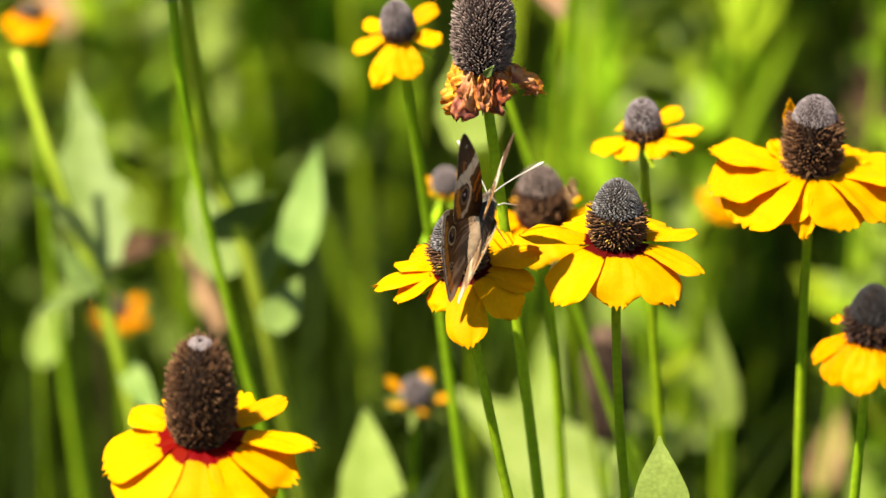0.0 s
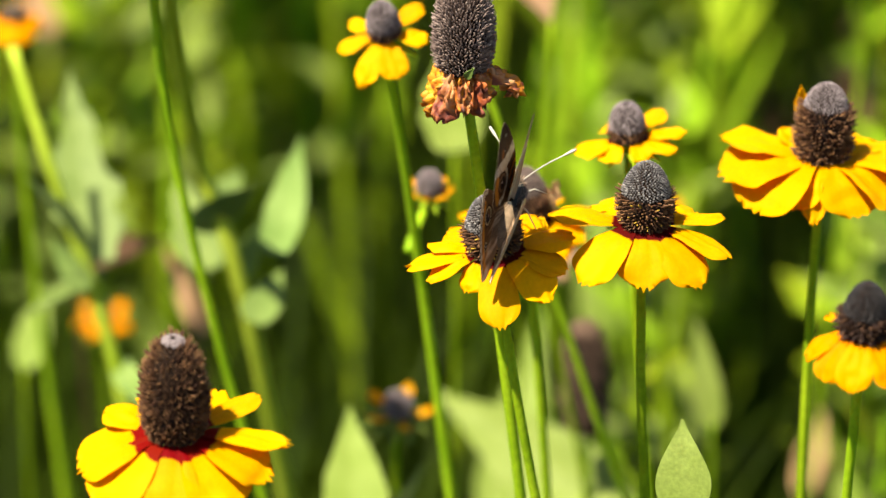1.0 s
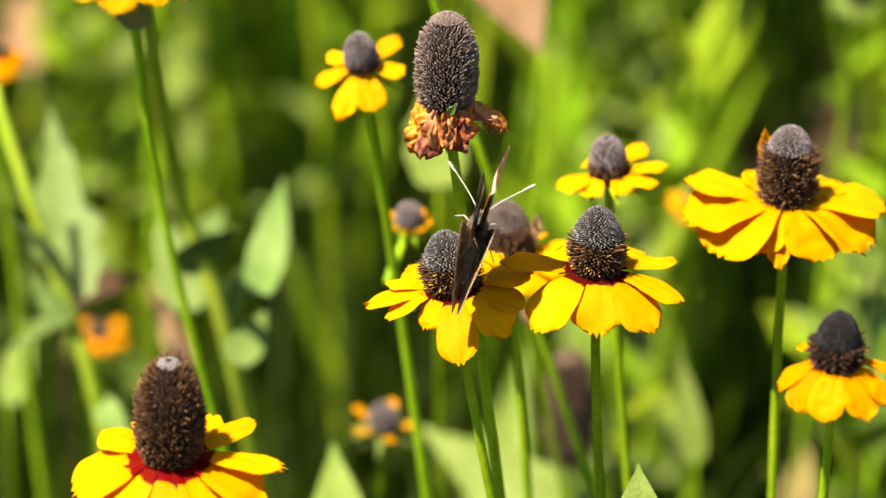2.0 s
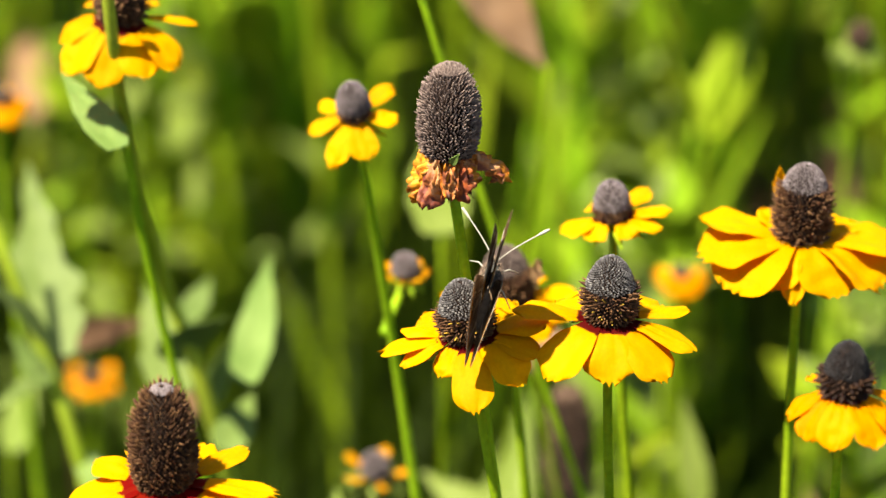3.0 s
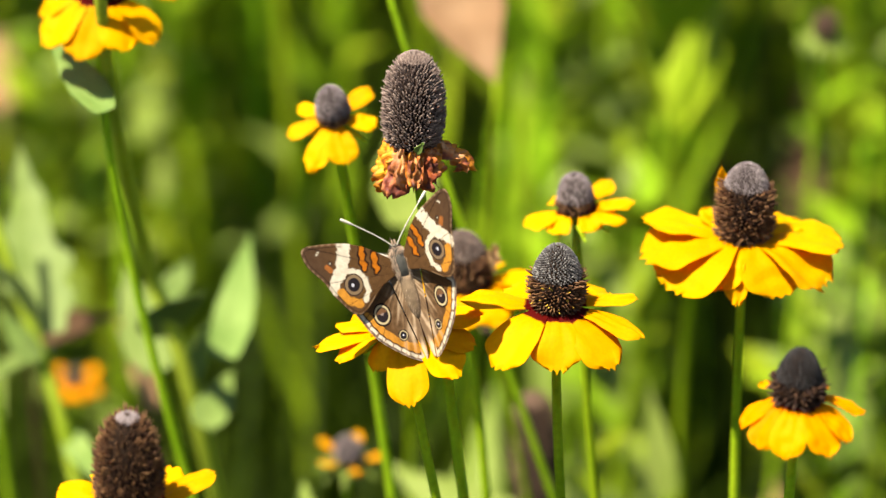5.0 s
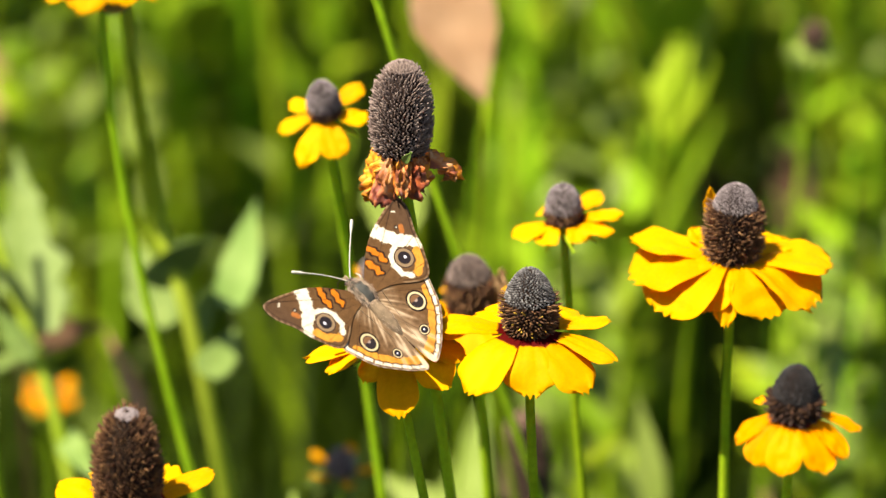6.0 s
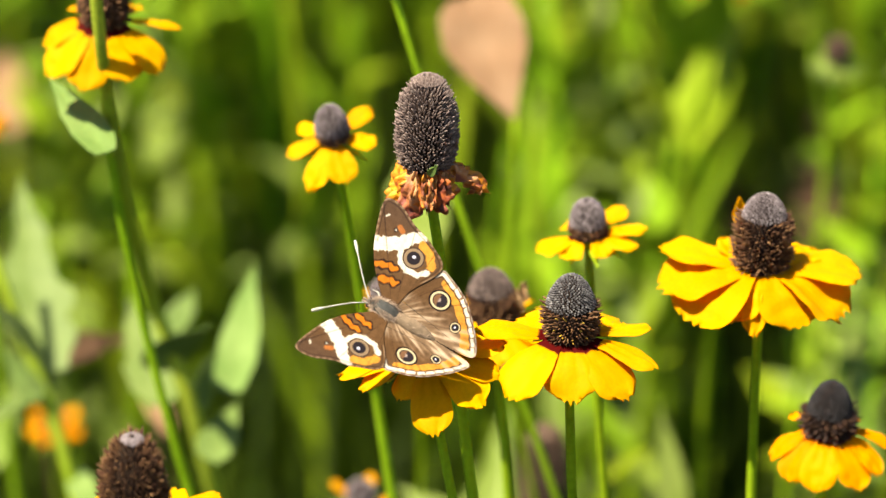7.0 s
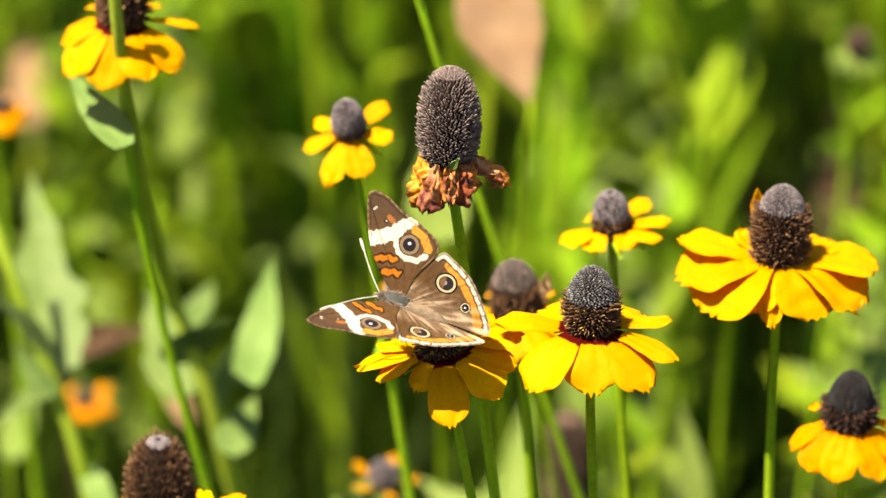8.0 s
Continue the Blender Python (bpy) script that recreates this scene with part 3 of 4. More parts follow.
    ((-0.0929, 1.7312, 0.3524), (-0.0859, 1.7940, 0.3459), 0.0102, (0, -0.8, 0.6), 0.2, 0.05),
]
BROAD_LEAVES = [
    ((-0.1371, 1.7173, 0.3457), (-0.1514, 1.7830, 0.3949), 0.0226, (0, -0.8, 0.6), 0.9, 0.03),
    ((-0.1380, 1.7004, 0.3570), (-0.1556, 1.6835, 0.3928), 0.0150, (0.2, -0.3, 0.9), 0.2, 0.1),
    ((-0.1391, 1.7044, 0.3415), (-0.1534, 1.7114, 0.3572), 0.0111, (-0.7, -0.6, 0.4), 0.1, 0.05),
    ((-0.1366, 1.7251, 0.3387), (-0.1592, 1.6826, 0.3415), 0.0119, (-0.3, -0.4, 0.9), 0.2, 0.05),
    ((-0.1286, 1.7120, 0.3094), (-0.1151, 1.6690, 0.3111), 0.0099, (-0.3, -0.4, 0.9), 0.2, 0.05),
]
LOW_LEAVES = [
    ((0.0605, 1.7262, 0.2475), (-0.0076, 1.7912, 0.2691), 0.0331, (0, -0.8, 0.6), 0.12, 0.03),
    ((-0.0318, 1.6327, 0.2846), (-0.0361, 1.6899, 0.3123), 0.0231, (0, -0.8, 0.6), 0.08, 0.03),
    ((-0.0239, 1.6240, 0.2893), (-0.0107, 1.6727, 0.2990), 0.0137, (-0.7, -0.6, 0.4), 0.08, 0.03),
    ((0.0168, 1.8536, 0.1663), (0.0363, 1.9489, 0.2282), 0.0246, (0, -0.8, 0.6), 0.15, 0.05),
    ((0.1777, 1.9652, 0.1692), (0.1934, 2.0948, 0.2144), 0.0236, (0.5, -0.5, 0.3), 0.15, 0.05),
    ((0.0965, 1.7855, 0.2554), (0.0904, 1.8027, 0.2937), 0.0115, (0, -0.8, 0.6), 0.15, 0.05),
    ((0.0008, 1.7765, 0.3703), (-0.0020, 1.8355, 0.3921), 0.0225, (0, -0.8, 0.6), 0.2, 0.05),
    ((-0.1037, 2.1532, 0.2182), (-0.1110, 2.2091, 0.2207), 0.0139, (-0.7, -0.6, 0.4), 0.2, 0.05),
    ((-0.1628, 1.8398, 0.2521), (-0.1564, 1.8809, 0.2707), 0.0130, (0, -0.8, 0.6), 0.2, 0.05),
    ((0.1789, 2.1249, 0.1549), (0.1928, 2.1957, 0.1910), 0.0224, (0, -0.8, 0.6), 0.2, 0.05),
    ((0.1091, 2.2861, 0.1482), (0.0998, 2.4075, 0.1750), 0.0214, (0, -0.8, 0.6), 0.2, 0.05),
    ((0.0619, 2.2989, 0.1769), (0.0807, 2.4175, 0.1974), 0.0187, (0, -0.8, 0.6), 0.2, 0.05),
    ((0.0991, 2.0107, 0.1467), (0.0944, 2.0810, 0.1814), 0.0134, (0, -0.8, 0.6), 0.2, 0.05),
    ((0.2016, 2.1684, 0.1342), (0.2091, 2.2367, 0.1645), 0.0203, (0, -0.8, 0.6), 0.2, 0.05),
    ((-0.1225, 2.3017, 0.1800), (-0.1149, 2.4170, 0.1931), 0.0150, (0, -0.8, 0.6), 0.2, 0.05),
]
STEM_LEAF = ((0.0642, 1.4172, 0.4080), (0.0627, 1.4270, 0.4337))
LEFT_STEM = [(-0.1081, 1.5492, 0.5583), (-0.1042, 1.5537, 0.4946), (-0.0964, 1.6890, 0.3807), (-0.0733, 1.6766, 0.3281)]
BROAD_STEM = [(-0.1671, 1.7201, 0.4257), (-0.1553, 1.7057, 0.3935), (-0.1425, 1.7098, 0.3536), (-0.1206, 1.7055, 0.2948)]
TAN_LEAF = ((0.0229, 1.8053, 0.4209), (0.0077, 1.8297, 0.4510))
BROWN_LEAF = ((-0.1413, 1.8301, 0.3041), (-0.1069, 1.7964, 0.3267))
PALE_LEAF = ((-0.1815, 2.2624, 0.2148), (-0.1955, 2.3268, 0.2363))
DRY_LEAVES = [
    (((0.1445, 1.9500, 0.1402), (0.1532, 2.0000, 0.1564)), 0.013, "tan", "dry tan leaf low among the stems"),
    (((0.1887, 2.3000, 0.1400), (0.1886, 2.3600, 0.1836)), 0.022, "brown", "dry dark brown leaf standing deep in the meadow"),
    (((-0.0931, 1.8200, 0.2769), (-0.1088, 1.8400, 0.3034)), 0.0085, "tan", "dry narrow tan leaf leaning among the stems"),
    (((0.1569, 2.4000, 0.0986), (0.1512, 2.4600, 0.1180)), 0.020, "brown", "withered brown leaf deep in the meadow"),
]
LEAVES_AT = {"leafy": (-0.0800, 1.7000, 0.3700), "broadleaf": (-0.1382, 1.6625, 0.3948), "dry_leaf": (0.0117, 1.8155, 0.4435)}


def leafy(e, origin, rows, mat="leaf"):
    for i, (b, t, w, face, lobes, sag) in enumerate(rows):
        leaf(Vector(b) - origin, Vector(t) - origin, w, face, M[mat], e, n=16, lobes=lobes, sag=sag, seed=i * 1.7 + 2, fold=0.18)


def leafy_plants():
    e = new("leafy_plant")
    e.location = (-0.03, 1.80, 0)
    tagged(e, "leafy green stem with clasping blue-green leaves", "plant")
    THINGS["leafy"] = e
    o = e.location.copy()
    pts = [Vector(p) - o for p in LEFT_STEM]
    tube("branch", bezier(pts[0], pts[1], pts[1].lerp(pts[2], 0.35), pts[2], 16) + bezier(pts[2], pts[2].lerp(pts[3], 0.5), pts[3], Vector((0, 0, -0.01)), 16)[1:], [0.0019 + 0.0014 * i / 32 for i in range(33)], M["stem_pale"], e, sides=10)
    leafy(e, o, LEFT_LEAVES)
    e = new("broadleaf_plant")
    e.location = (LEAVES_AT["broadleaf"][0] + 0.06, LEAVES_AT["broadleaf"][1] + 0.05, 0)
    tagged(e, "pale green plant with large lobed leaves", "plant")
    o = e.location.copy()
    pts = [Vector(p) - o for p in BROAD_STEM]
    tube("stem", bezier(pts[0], pts[1], pts[1].lerp(pts[2], 0.4), pts[2], 14) + bezier(pts[2], pts[2].lerp(pts[3], 0.5), pts[3], Vector((0, 0, -0.01)), 14)[1:], [0.0019 + 0.0008 * i / 28 for i in range(29)], M["stem_pale"], e, sides=10)
    leafy(e, o, BROAD_LEAVES)
    THINGS["broadleaf"] = e
    for i, row in enumerate(LOW_LEAVES):
        b, t = Vector(row[0]), Vector(row[1])
        e = new("leaf_rosette")
        e.location = (b.x, b.y + 0.04, 0)
        tagged(e, "broad pale green leaf on a short stalk", "plant", "broad leaves in the meadow")
        o = e.location.copy()
        tube("stalk", bezier((0, 0, -0.01), (0, -0.01, (b.z) * 0.5), b - o - (t - b) * 0.2, b - o + (t - b) * 0.04, 12), [0.0009] * 13, M["stem"], e)
        leafy(e, o, [row], "leaf_pale")
    e = THINGS["main"]
    b, t = (Vector(p) - e.location for p in STEM_LEAF)
    leaf(b, t, 0.017, (-0.2, -0.9, 0.4), M["leaf_pale"], e, n=14, seed=3, fold=0.1, label="pale leaf clasping the stem")
    for name, (b, t), w, mat, label, key in (("dry_leaf", TAN_LEAF, 0.031, "tan", "dry tan curled leaf on a thin stalk", "dry_leaf"), ("dry_leaf", BROWN_LEAF, 0.013, "brown", "dry brown fallen leaf", ""), ("dry_leaf", PALE_LEAF, 0.02, "tan", "dry pale leaf deep in the meadow", ""), *(("dry_leaf", *row, "") for row in DRY_LEAVES)):
        b, t = Vector(b), Vector(t)
        e = new(name)
        foot = LEAVES_AT["dry_leaf"] if key else b
        e.location = (foot[0] + (0.0 if key else 0.01), foot[1] + 0.01, 0)
        tagged(e, label, "leaf")
        o = e.location.copy()
        tube("stalk", bezier((0, 0, -0.01), (0, 0, b.z * 0.5), b - o - Vector((0, 0, 0.05)), b - o, 12), [0.0008] * 13, M["stem" if key else "brown"], e)
        ends = (t - o + (t - b) * 0.15, b - o) if key else (b - o, t - o)
        leaf(*ends, w, (-0.1, -0.6, 0.8) if key else (-0.3, -0.8, 0.5), M[mat], e, n=12, lobes=0.1, fold=0.35, sag=0.05, label=label)
        if key:
            THINGS[key] = e


leafy_plants()

# ---- field ----

def field_plant(seed):
    """A leafy stem of the meadow: a thin stem with long clasping leaves."""
    rnd = random.Random(seed)
    e = new("meadow_plant")
    tagged(e, "leafy green stem of the meadow", "plant", "meadow plants")
    h = rnd.uniform(0.36, 0.54)
    top = Vector((rnd.uniform(-0.05, 0.05), rnd.uniform(-0.05, 0.05), h))
    pts = bezier((0, 0, -0.02), (0, 0, h * 0.35), top * 0.75 + Vector((0, 0, 0.02)), top, 12)
    tube("stem", pts, [0.0024 - 0.0013 * i / 12 for i in range(13)], M["stem_far"], e, sides=6)
    count = rnd.randint(13, 16)
    for i in range(count):
        p = pts[2 + int(i * 10 / count)] + Vector((0, 0, 0.006 * i % 0.01))
        a = i * 2.4 + rnd.uniform(-0.5, 0.5)
        ln = rnd.uniform(0.030, 0.072) * (1.2 - 0.5 * p.z / h)
        d = Vector((math.cos(a), math.sin(a), rnd.uniform(0.9, 3.0))).normalized()
        leaf(p, p + d * ln, ln * rnd.uniform(0.24, 0.46), Vector((-d.x, -d.y, 1.5)), M["leaf_far"], e, n=7, sag=rnd.uniform(0.0, 0.14), lobes=0.3, seed=seed + i)
    return e


def stalk(seed):
    """A tall bare flower stalk with a few narrow leaves."""
    rnd = random.Random(seed)
    e = new("meadow_stalk")
    tagged(e, "tall thin green stalk with few narrow leaves", "plant", "meadow stalks")
    h = rnd.uniform(0.50, 0.62)
    top = Vector((rnd.uniform(-0.06, 0.06), rnd.uniform(-0.03, 0.03), h))
    pts = bezier((0, 0, -0.02), (0, 0, h * 0.35), top * 0.75 + Vector((0, 0, 0.02)), top, 12)
    tube("stem", pts, [0.0031 - 0.0014 * i / 12 for i in range(13)], M["stem_far"], e, sides=6)
    for i in range(4):
        p = pts[2 + 2 * i]
        a = i * 2.4 + rnd.uniform(-0.5, 0.5)
        d = Vector((math.cos(a), math.sin(a), rnd.uniform(2.2, 5.0))).normalized()
        leaf(p, p + d * 0.09, 0.011, Vector((-d.x, -d.y, 1.5)), M["leaf_far"], e, n=6, sag=0.1, seed=seed + i)
    return e


def young_plant(seed):
    """A low young plant: a thin stem with rounder pale leaves in pairs."""
    rnd = random.Random(seed)
    e = new("young_plant")
    tagged(e, "low young plant with rounded pale green leaves", "plant", "young plants of the meadow")
    h = rnd.uniform(0.24, 0.33)
    top = Vector((rnd.uniform(-0.03, 0.03), rnd.uniform(-0.03, 0.03), h))
    pts = bezier((0, 0, -0.02), (0, 0, h * 0.4), top * 0.8, top, 14)
    tube("stem", pts, [0.0020 - 0.0011 * i / 14 for i in range(15)], M["stem_far"], e, sides=6)
    for i in range(rnd.randint(9, 12)):
        p = pts[4 + int(i * 10 / 12)]
        a = (i % 2) * math.pi + i * 0.8 + rnd.uniform(-0.4, 0.4)
        ln = rnd.uniform(0.018, 0.040) * (1.15 - 0.4 * p.z / h)
        d = Vector((math.cos(a), math.sin(a), rnd.uniform(0.2, 1.6))).normalized()
        leaf(p, p + d * ln, ln * rnd.uniform(0.40, 0.62), Vector((-d.x * 0.6, -d.y * 0.6, 1.2)), M["leaf_pale" if rnd.random() < 0.55 else "leaf_far"], e, n=7, sag=rnd.uniform(0.0, 0.2), lobes=0.25, seed=seed + i, fold=0.12)
    return e


def field():
    rnd = random.Random(12)
    stalks = [stalk(300 + i) for i in range(4)]
    for i in range(120):
        m = pose(rnd.uniform(-0.32, 0.32), rnd.uniform(2.14, 3.3), 0, rnd.uniform(-4, 4), rnd.uniform(-4, 8), rnd.uniform(0, 360))
        if i < 4:
            stalks[i].matrix_basis = m
        else:
            copy_thing(stalks[i % 4], m)
    young = [young_plant(500 + i) for i in range(5)]
    placed = 0
    while placed < 58:
        x, y = rnd.uniform(-0.24, 0.30), rnd.uniform(1.84, 2.45)
        if 0.055 * y < x < 0.080 * y or -0.030 * y < x < 0.026 * y or x < -0.03 and y < 2.2:
            continue
        m = pose(x, y, 0, rnd.uniform(-6, 6), rnd.uniform(-6, 6), rnd.uniform(0, 360))
        if placed < 5:
            young[placed].matrix_basis = m
        else:
            copy_thing(young[placed % 5], m)
        placed += 1
    kinds = [field_plant(100 + i) for i in range(7)]
    spots = []
    for i in range(195):
        for _ in range(30):
            y = 1.95 + 2.0 * rnd.random() ** 1.1
            x = rnd.uniform(-0.30, 0.30) * (0.7 + y * 0.35)
            if all((x - a) ** 2 + (y - b) ** 2 > 0.042 ** 2 for a, b in spots) and not (x > 0.10 and y < 2.4) and not (x < -0.09 and y < 2.3) and not (-0.09 < x < 0.055 and y < 2.4):
                break
        spots.append((x, y))
    for i in range(100):
        x = rnd.choice((-1, 1)) * (0.32 + abs(rnd.gauss(0, 1.1)))
        spots.append((x, rnd.gauss(2.6, 1.1)))
    for i, (x, y) in enumerate(spots):
        m = pose(x, y, 0, rnd.uniform(-5, 5), rnd.uniform(-5, 5), rnd.uniform(0, 360))
        if i < len(kinds):
            kinds[i].matrix_basis = m
        else:
            copy_thing(kinds[i % len(kinds)], m)


field()


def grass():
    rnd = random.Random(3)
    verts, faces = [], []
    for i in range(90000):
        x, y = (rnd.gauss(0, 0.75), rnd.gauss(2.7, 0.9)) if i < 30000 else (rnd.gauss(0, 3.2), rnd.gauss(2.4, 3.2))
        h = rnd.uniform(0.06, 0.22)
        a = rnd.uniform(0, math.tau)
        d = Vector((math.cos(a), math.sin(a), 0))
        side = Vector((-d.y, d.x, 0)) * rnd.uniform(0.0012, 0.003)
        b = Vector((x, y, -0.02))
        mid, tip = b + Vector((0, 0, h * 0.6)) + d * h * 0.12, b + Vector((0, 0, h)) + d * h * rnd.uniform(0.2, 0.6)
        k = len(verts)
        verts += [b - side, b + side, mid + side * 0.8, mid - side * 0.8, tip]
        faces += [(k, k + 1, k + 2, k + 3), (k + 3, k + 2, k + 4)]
    tagged(raw("grass", verts, faces, M["grass"]), "dense green grass under the flowers, darkened for the shade there", "grass", kind="stuff")


grass()

# ---- butterfly ----
# wings in millimetres from the thorax: x out from the body, y towards the head
FORE_LINE = [(0.2, 0.2), (5.1, 7.4), (11.8, 13.3), (20.6, 17.4), (26.6, 18.5), (27.2, 13.6), (24.4, 7.0), (22.4, 0.2), (17.8, -6.7), (8.0, -2.2)]
HIND_LINE = [(0.6, 0.0), (9.0, -2.4), (17.2, -6.6), (16.8, -11.0), (13.9, -17.5), (9.5, -22.6), (4.6, -26.9), (0.9, -28.2), (-0.2, -22.0), (-0.2, -9.0)]


def smooth_ring(points, count):
    """A closed Catmull-Rom line through the points, at even steps."""
    p = np.array(points, float)
    n = len(p)
    out = []
    for i in range(n):
        a, b, c, d = p[i - 1], p[i], p[(i + 1) % n], p[(i + 2) % n]
        for s in np.linspace(0, 1, 60, endpoint=False):
            out.append(0.5 * (2 * b + (c - a) * s + (2 * a - 5 * b + 4 * c - d) * s ** 2 + (3 * b - a - 3 * c + d) * s ** 3))
    out = np.array(out)
    step = np.linalg.norm(np.roll(out, -1, 0) - out, axis=1)
    run = np.concatenate(([0], np.cumsum(step)))
    ring = np.vstack((out, out[:1]))
    even = np.linspace(0, run[-1], count, endpoint=False)
    return np.stack([np.interp(even, run, ring[:, k]) for k in (0, 1)], 1)


def line_gap(q, pts):
    """Distance from each place to a line of points, and how far along it lies."""
    best, where = np.full(len(q), 1e9), np.zeros(len(q))
    pts = np.array(pts, float)
    for i in range(len(pts) - 1):
        a, d = pts[i], pts[i + 1] - pts[i]
        s = np.clip(((q - a) @ d) / (d @ d), 0, 1)
        g = np.linalg.norm(q - a - s[:, None] * d, axis=1)
        m = g < best
        best[m], where[m] = g[m], (i + s[m]) / (len(pts) - 1)
    return best, where


def grain(q, size, seed=0.0):
    return np.array([noise.noise(Vector((x / size, y / size, seed))) for x, y in q])


def blend(col, mask, c):
    m = np.clip(mask, 0, 1)[:, None]
    return col * (1 - m) + np.array(c) * m


def edge(gap, width, soft=0.18):
    return np.clip((width - gap) / soft + 0.5, 0, 1)


BROWN, DARK, CREAM, RUST, TAN = (0.072, 0.036, 0.0135), (0.009, 0.005, 0.004), (0.44, 0.39, 0.29), (0.31, 0.092, 0.006), (0.185, 0.120, 0.066)
AMBER = (0.36, 0.155, 0.020)
EYES = dict(fore=[((16.2, 2.3), 3.1, 0)], hind=[((9.9, -11.1), 3.0, 1), ((5.5, -19.0), 1.65, 0)])


def fore_colour(q, rim, upper):
    x, y = q[:, 0], q[:, 1]
    wob = grain(q, 1.6)[:, None]
    col = np.tile(np.array(BROWN), (len(q), 1))
    col = blend(col, (x - 15) / 9 + 0.15 * wob[:, 0], (0.054, 0.029, 0.0145))
    rag = 0.55 * wob[:, 0] + 0.5 * grain(q, 0.7, 12)
    gap, along = line_gap(q, [(14.4, 14.2), (15.6, 11.2), (18.2, 7.6), (21.0, 5.6), (22.4, 3.2)])
    col = blend(col, edge(gap + rag, 2.15 - 0.5 * along), CREAM)
    gap, along = line_gap(q, [(15.6, 6.4), (13.4, 5.0), (12.2, 2.4), (12.6, -1.2), (14.6, -3.4)])
    col = blend(col, edge(gap + 0.7 * rag, 0.85), CREAM)
    gap, along = line_gap(q, [(20.6, 2.0), (19.6, -1.2), (16.6, -3.6)])
    col = blend(col, edge(gap + 0.5 * rag, 1.2), AMBER)
    for a, b, c in (((9.5, 10.6), (10.6, 8.2), (10.9, 5.4)), ((6.4, 7.6), (7.3, 5.5), (7.5, 3.0))):
        gap, along = line_gap(q + 0.28 * np.sin(q[:, ::-1] * 2.4), [a, b, c])
        col = blend(col, edge(gap, 1.4), DARK)
        col = blend(col, edge(gap, 0.85), RUST)
    gap, _ = line_gap(q, [(21.6, 10.6), (21.0, 9.2)])
    col = blend(col, edge(gap + 0.2 * wob[:, 0], 0.75), (0.22, 0.075, 0.018))
    gap, _ = line_gap(q, [(20.4, 11.2), (20.5, 11.1)])
    col = blend(col, edge(gap, 0.6), DARK)
    col = blend(col, edge(gap, 0.2), CREAM)
    gap, _ = line_gap(q, [(23.2, 15.2), (22.4, 15.8)])
    col = blend(col, edge(gap, 0.2), CREAM)
    out = (x > 15) | (y < -3)
    col = blend(col, edge(rim, 0.5) * out * 0.6 * (np.sin((x + y) * 2.4) > -0.3), TAN)
    col = blend(col, edge(abs(rim - 0.95), 0.14) * out * 0.7, DARK)
    ray = np.arctan2(y + 1.5, x + 1.0)
    col = blend(col, (np.abs(np.sin(ray * 9 + 0.4)) < 0.06) * 0.6, DARK)
    if not upper:
        col = col * 0.4 + np.array((0.36, 0.29, 0.20)) * 0.6
        col = blend(col, edge(line_gap(q, [(14.2, 13.6), (16.6, 10.4), (18.3, 7.3), (21.2, 5.8)])[0], 1.2), CREAM)
    return col * (1 + 0.22 * wob + 0.16 * grain(q, 0.35, 4)[:, None])


def hind_colour(q, rim, upper):
    x, y = q[:, 0], q[:, 1]
    wob = grain(q, 1.5, 2)[:, None]
    col = np.tile(np.array(BROWN), (len(q), 1))
    col = blend(col, 0.75 * (8.5 - x) / 8.5 + 0.12 * wob[:, 0], TAN)
    gap, along = line_gap(q, [(15.0, -10.5), (12.4, -15.6), (9.4, -19.2), (5.6, -22.6), (1.6, -24.8)])
    col = blend(col, edge(gap + 0.5 * wob[:, 0], 1.7), AMBER)
    outer = (line_gap(q, [(18.5, -5.0), (16.8, -11.0), (13.9, -17.5), (9.5, -22.6), (4.6, -27.2)])[0] < 3.2)
    scal = 0.35 * np.abs(np.sin(along * 24))
    col = blend(col, edge(rim, 1.75 + scal) * outer * 0.9, (0.10, 0.062, 0.040))
    col = blend(col, edge(np.abs(rim - 1.05 - scal * 0.6), 0.46) * outer * (np.sin(along * 44) > -0.93), CREAM)
    col = blend(col, edge(np.abs(rim - 1.85 - scal * 0.6), 0.13) * outer, DARK)
    col = blend(col, edge(rim, 0.30) * outer * 0.8 * (np.sin(along * 44 + 1.5) > -0.2), (0.28, 0.225, 0.16))
    ray = np.arctan2(y - 2.0, x + 2.0)
    col = blend(col, (np.abs(np.sin(ray * 10)) < 0.06) * 0.55, DARK)
    if not upper:
        col = col * 0.2 + np.array((0.44, 0.37, 0.27)) * 0.8
        col = blend(col, 0.5 * (np.sin(x * 1.1 + y * 0.9 + wob[:, 0] * 2) > 0.5), (0.20, 0.145, 0.095))
    streak = np.array([noise.noise(Vector((a * 14, r * 0.12, 9))) for a, r in zip(ray, np.hypot(x, y))])[:, None]
    col = blend(col, np.clip(1.1 - x / 7.5, 0, 1) * np.clip(streak[:, 0] * 2.4, 0, 1), (0.36, 0.27, 0.175))
    col = blend(col, np.clip(0.9 - x / 6.5, 0, 1) * np.clip(-streak[:, 0] * 2.2, 0, 1), (0.050, 0.034, 0.022))
    return col * (1 + 0.2 * wob + 0.32 * streak + 0.16 * grain(q, 0.35, 6)[:, None])


def painted_mat(name, rough):
    m, nt, b = nodes_of(name)
    at = nt.nodes.new("ShaderNodeVertexColor")
    at.layer_name = "scales"
    fine = noise_of(nt, 2600, 2.0)
    col = mixed(nt, at.outputs[0], ramp(nt, fine, [(0.3, (0.8, 0.8, 0.8)), (0.7, (1.15, 1.15, 1.15))]), 0.6, "MULTIPLY")
    nt.links.new(col, b.inputs["Base Color"])
    b.inputs["Roughness"].default_value = rough
    b.inputs["Specular IOR Level"].default_value = 0.05
    bumped(nt, b, fine, 0.2, 0.0002)
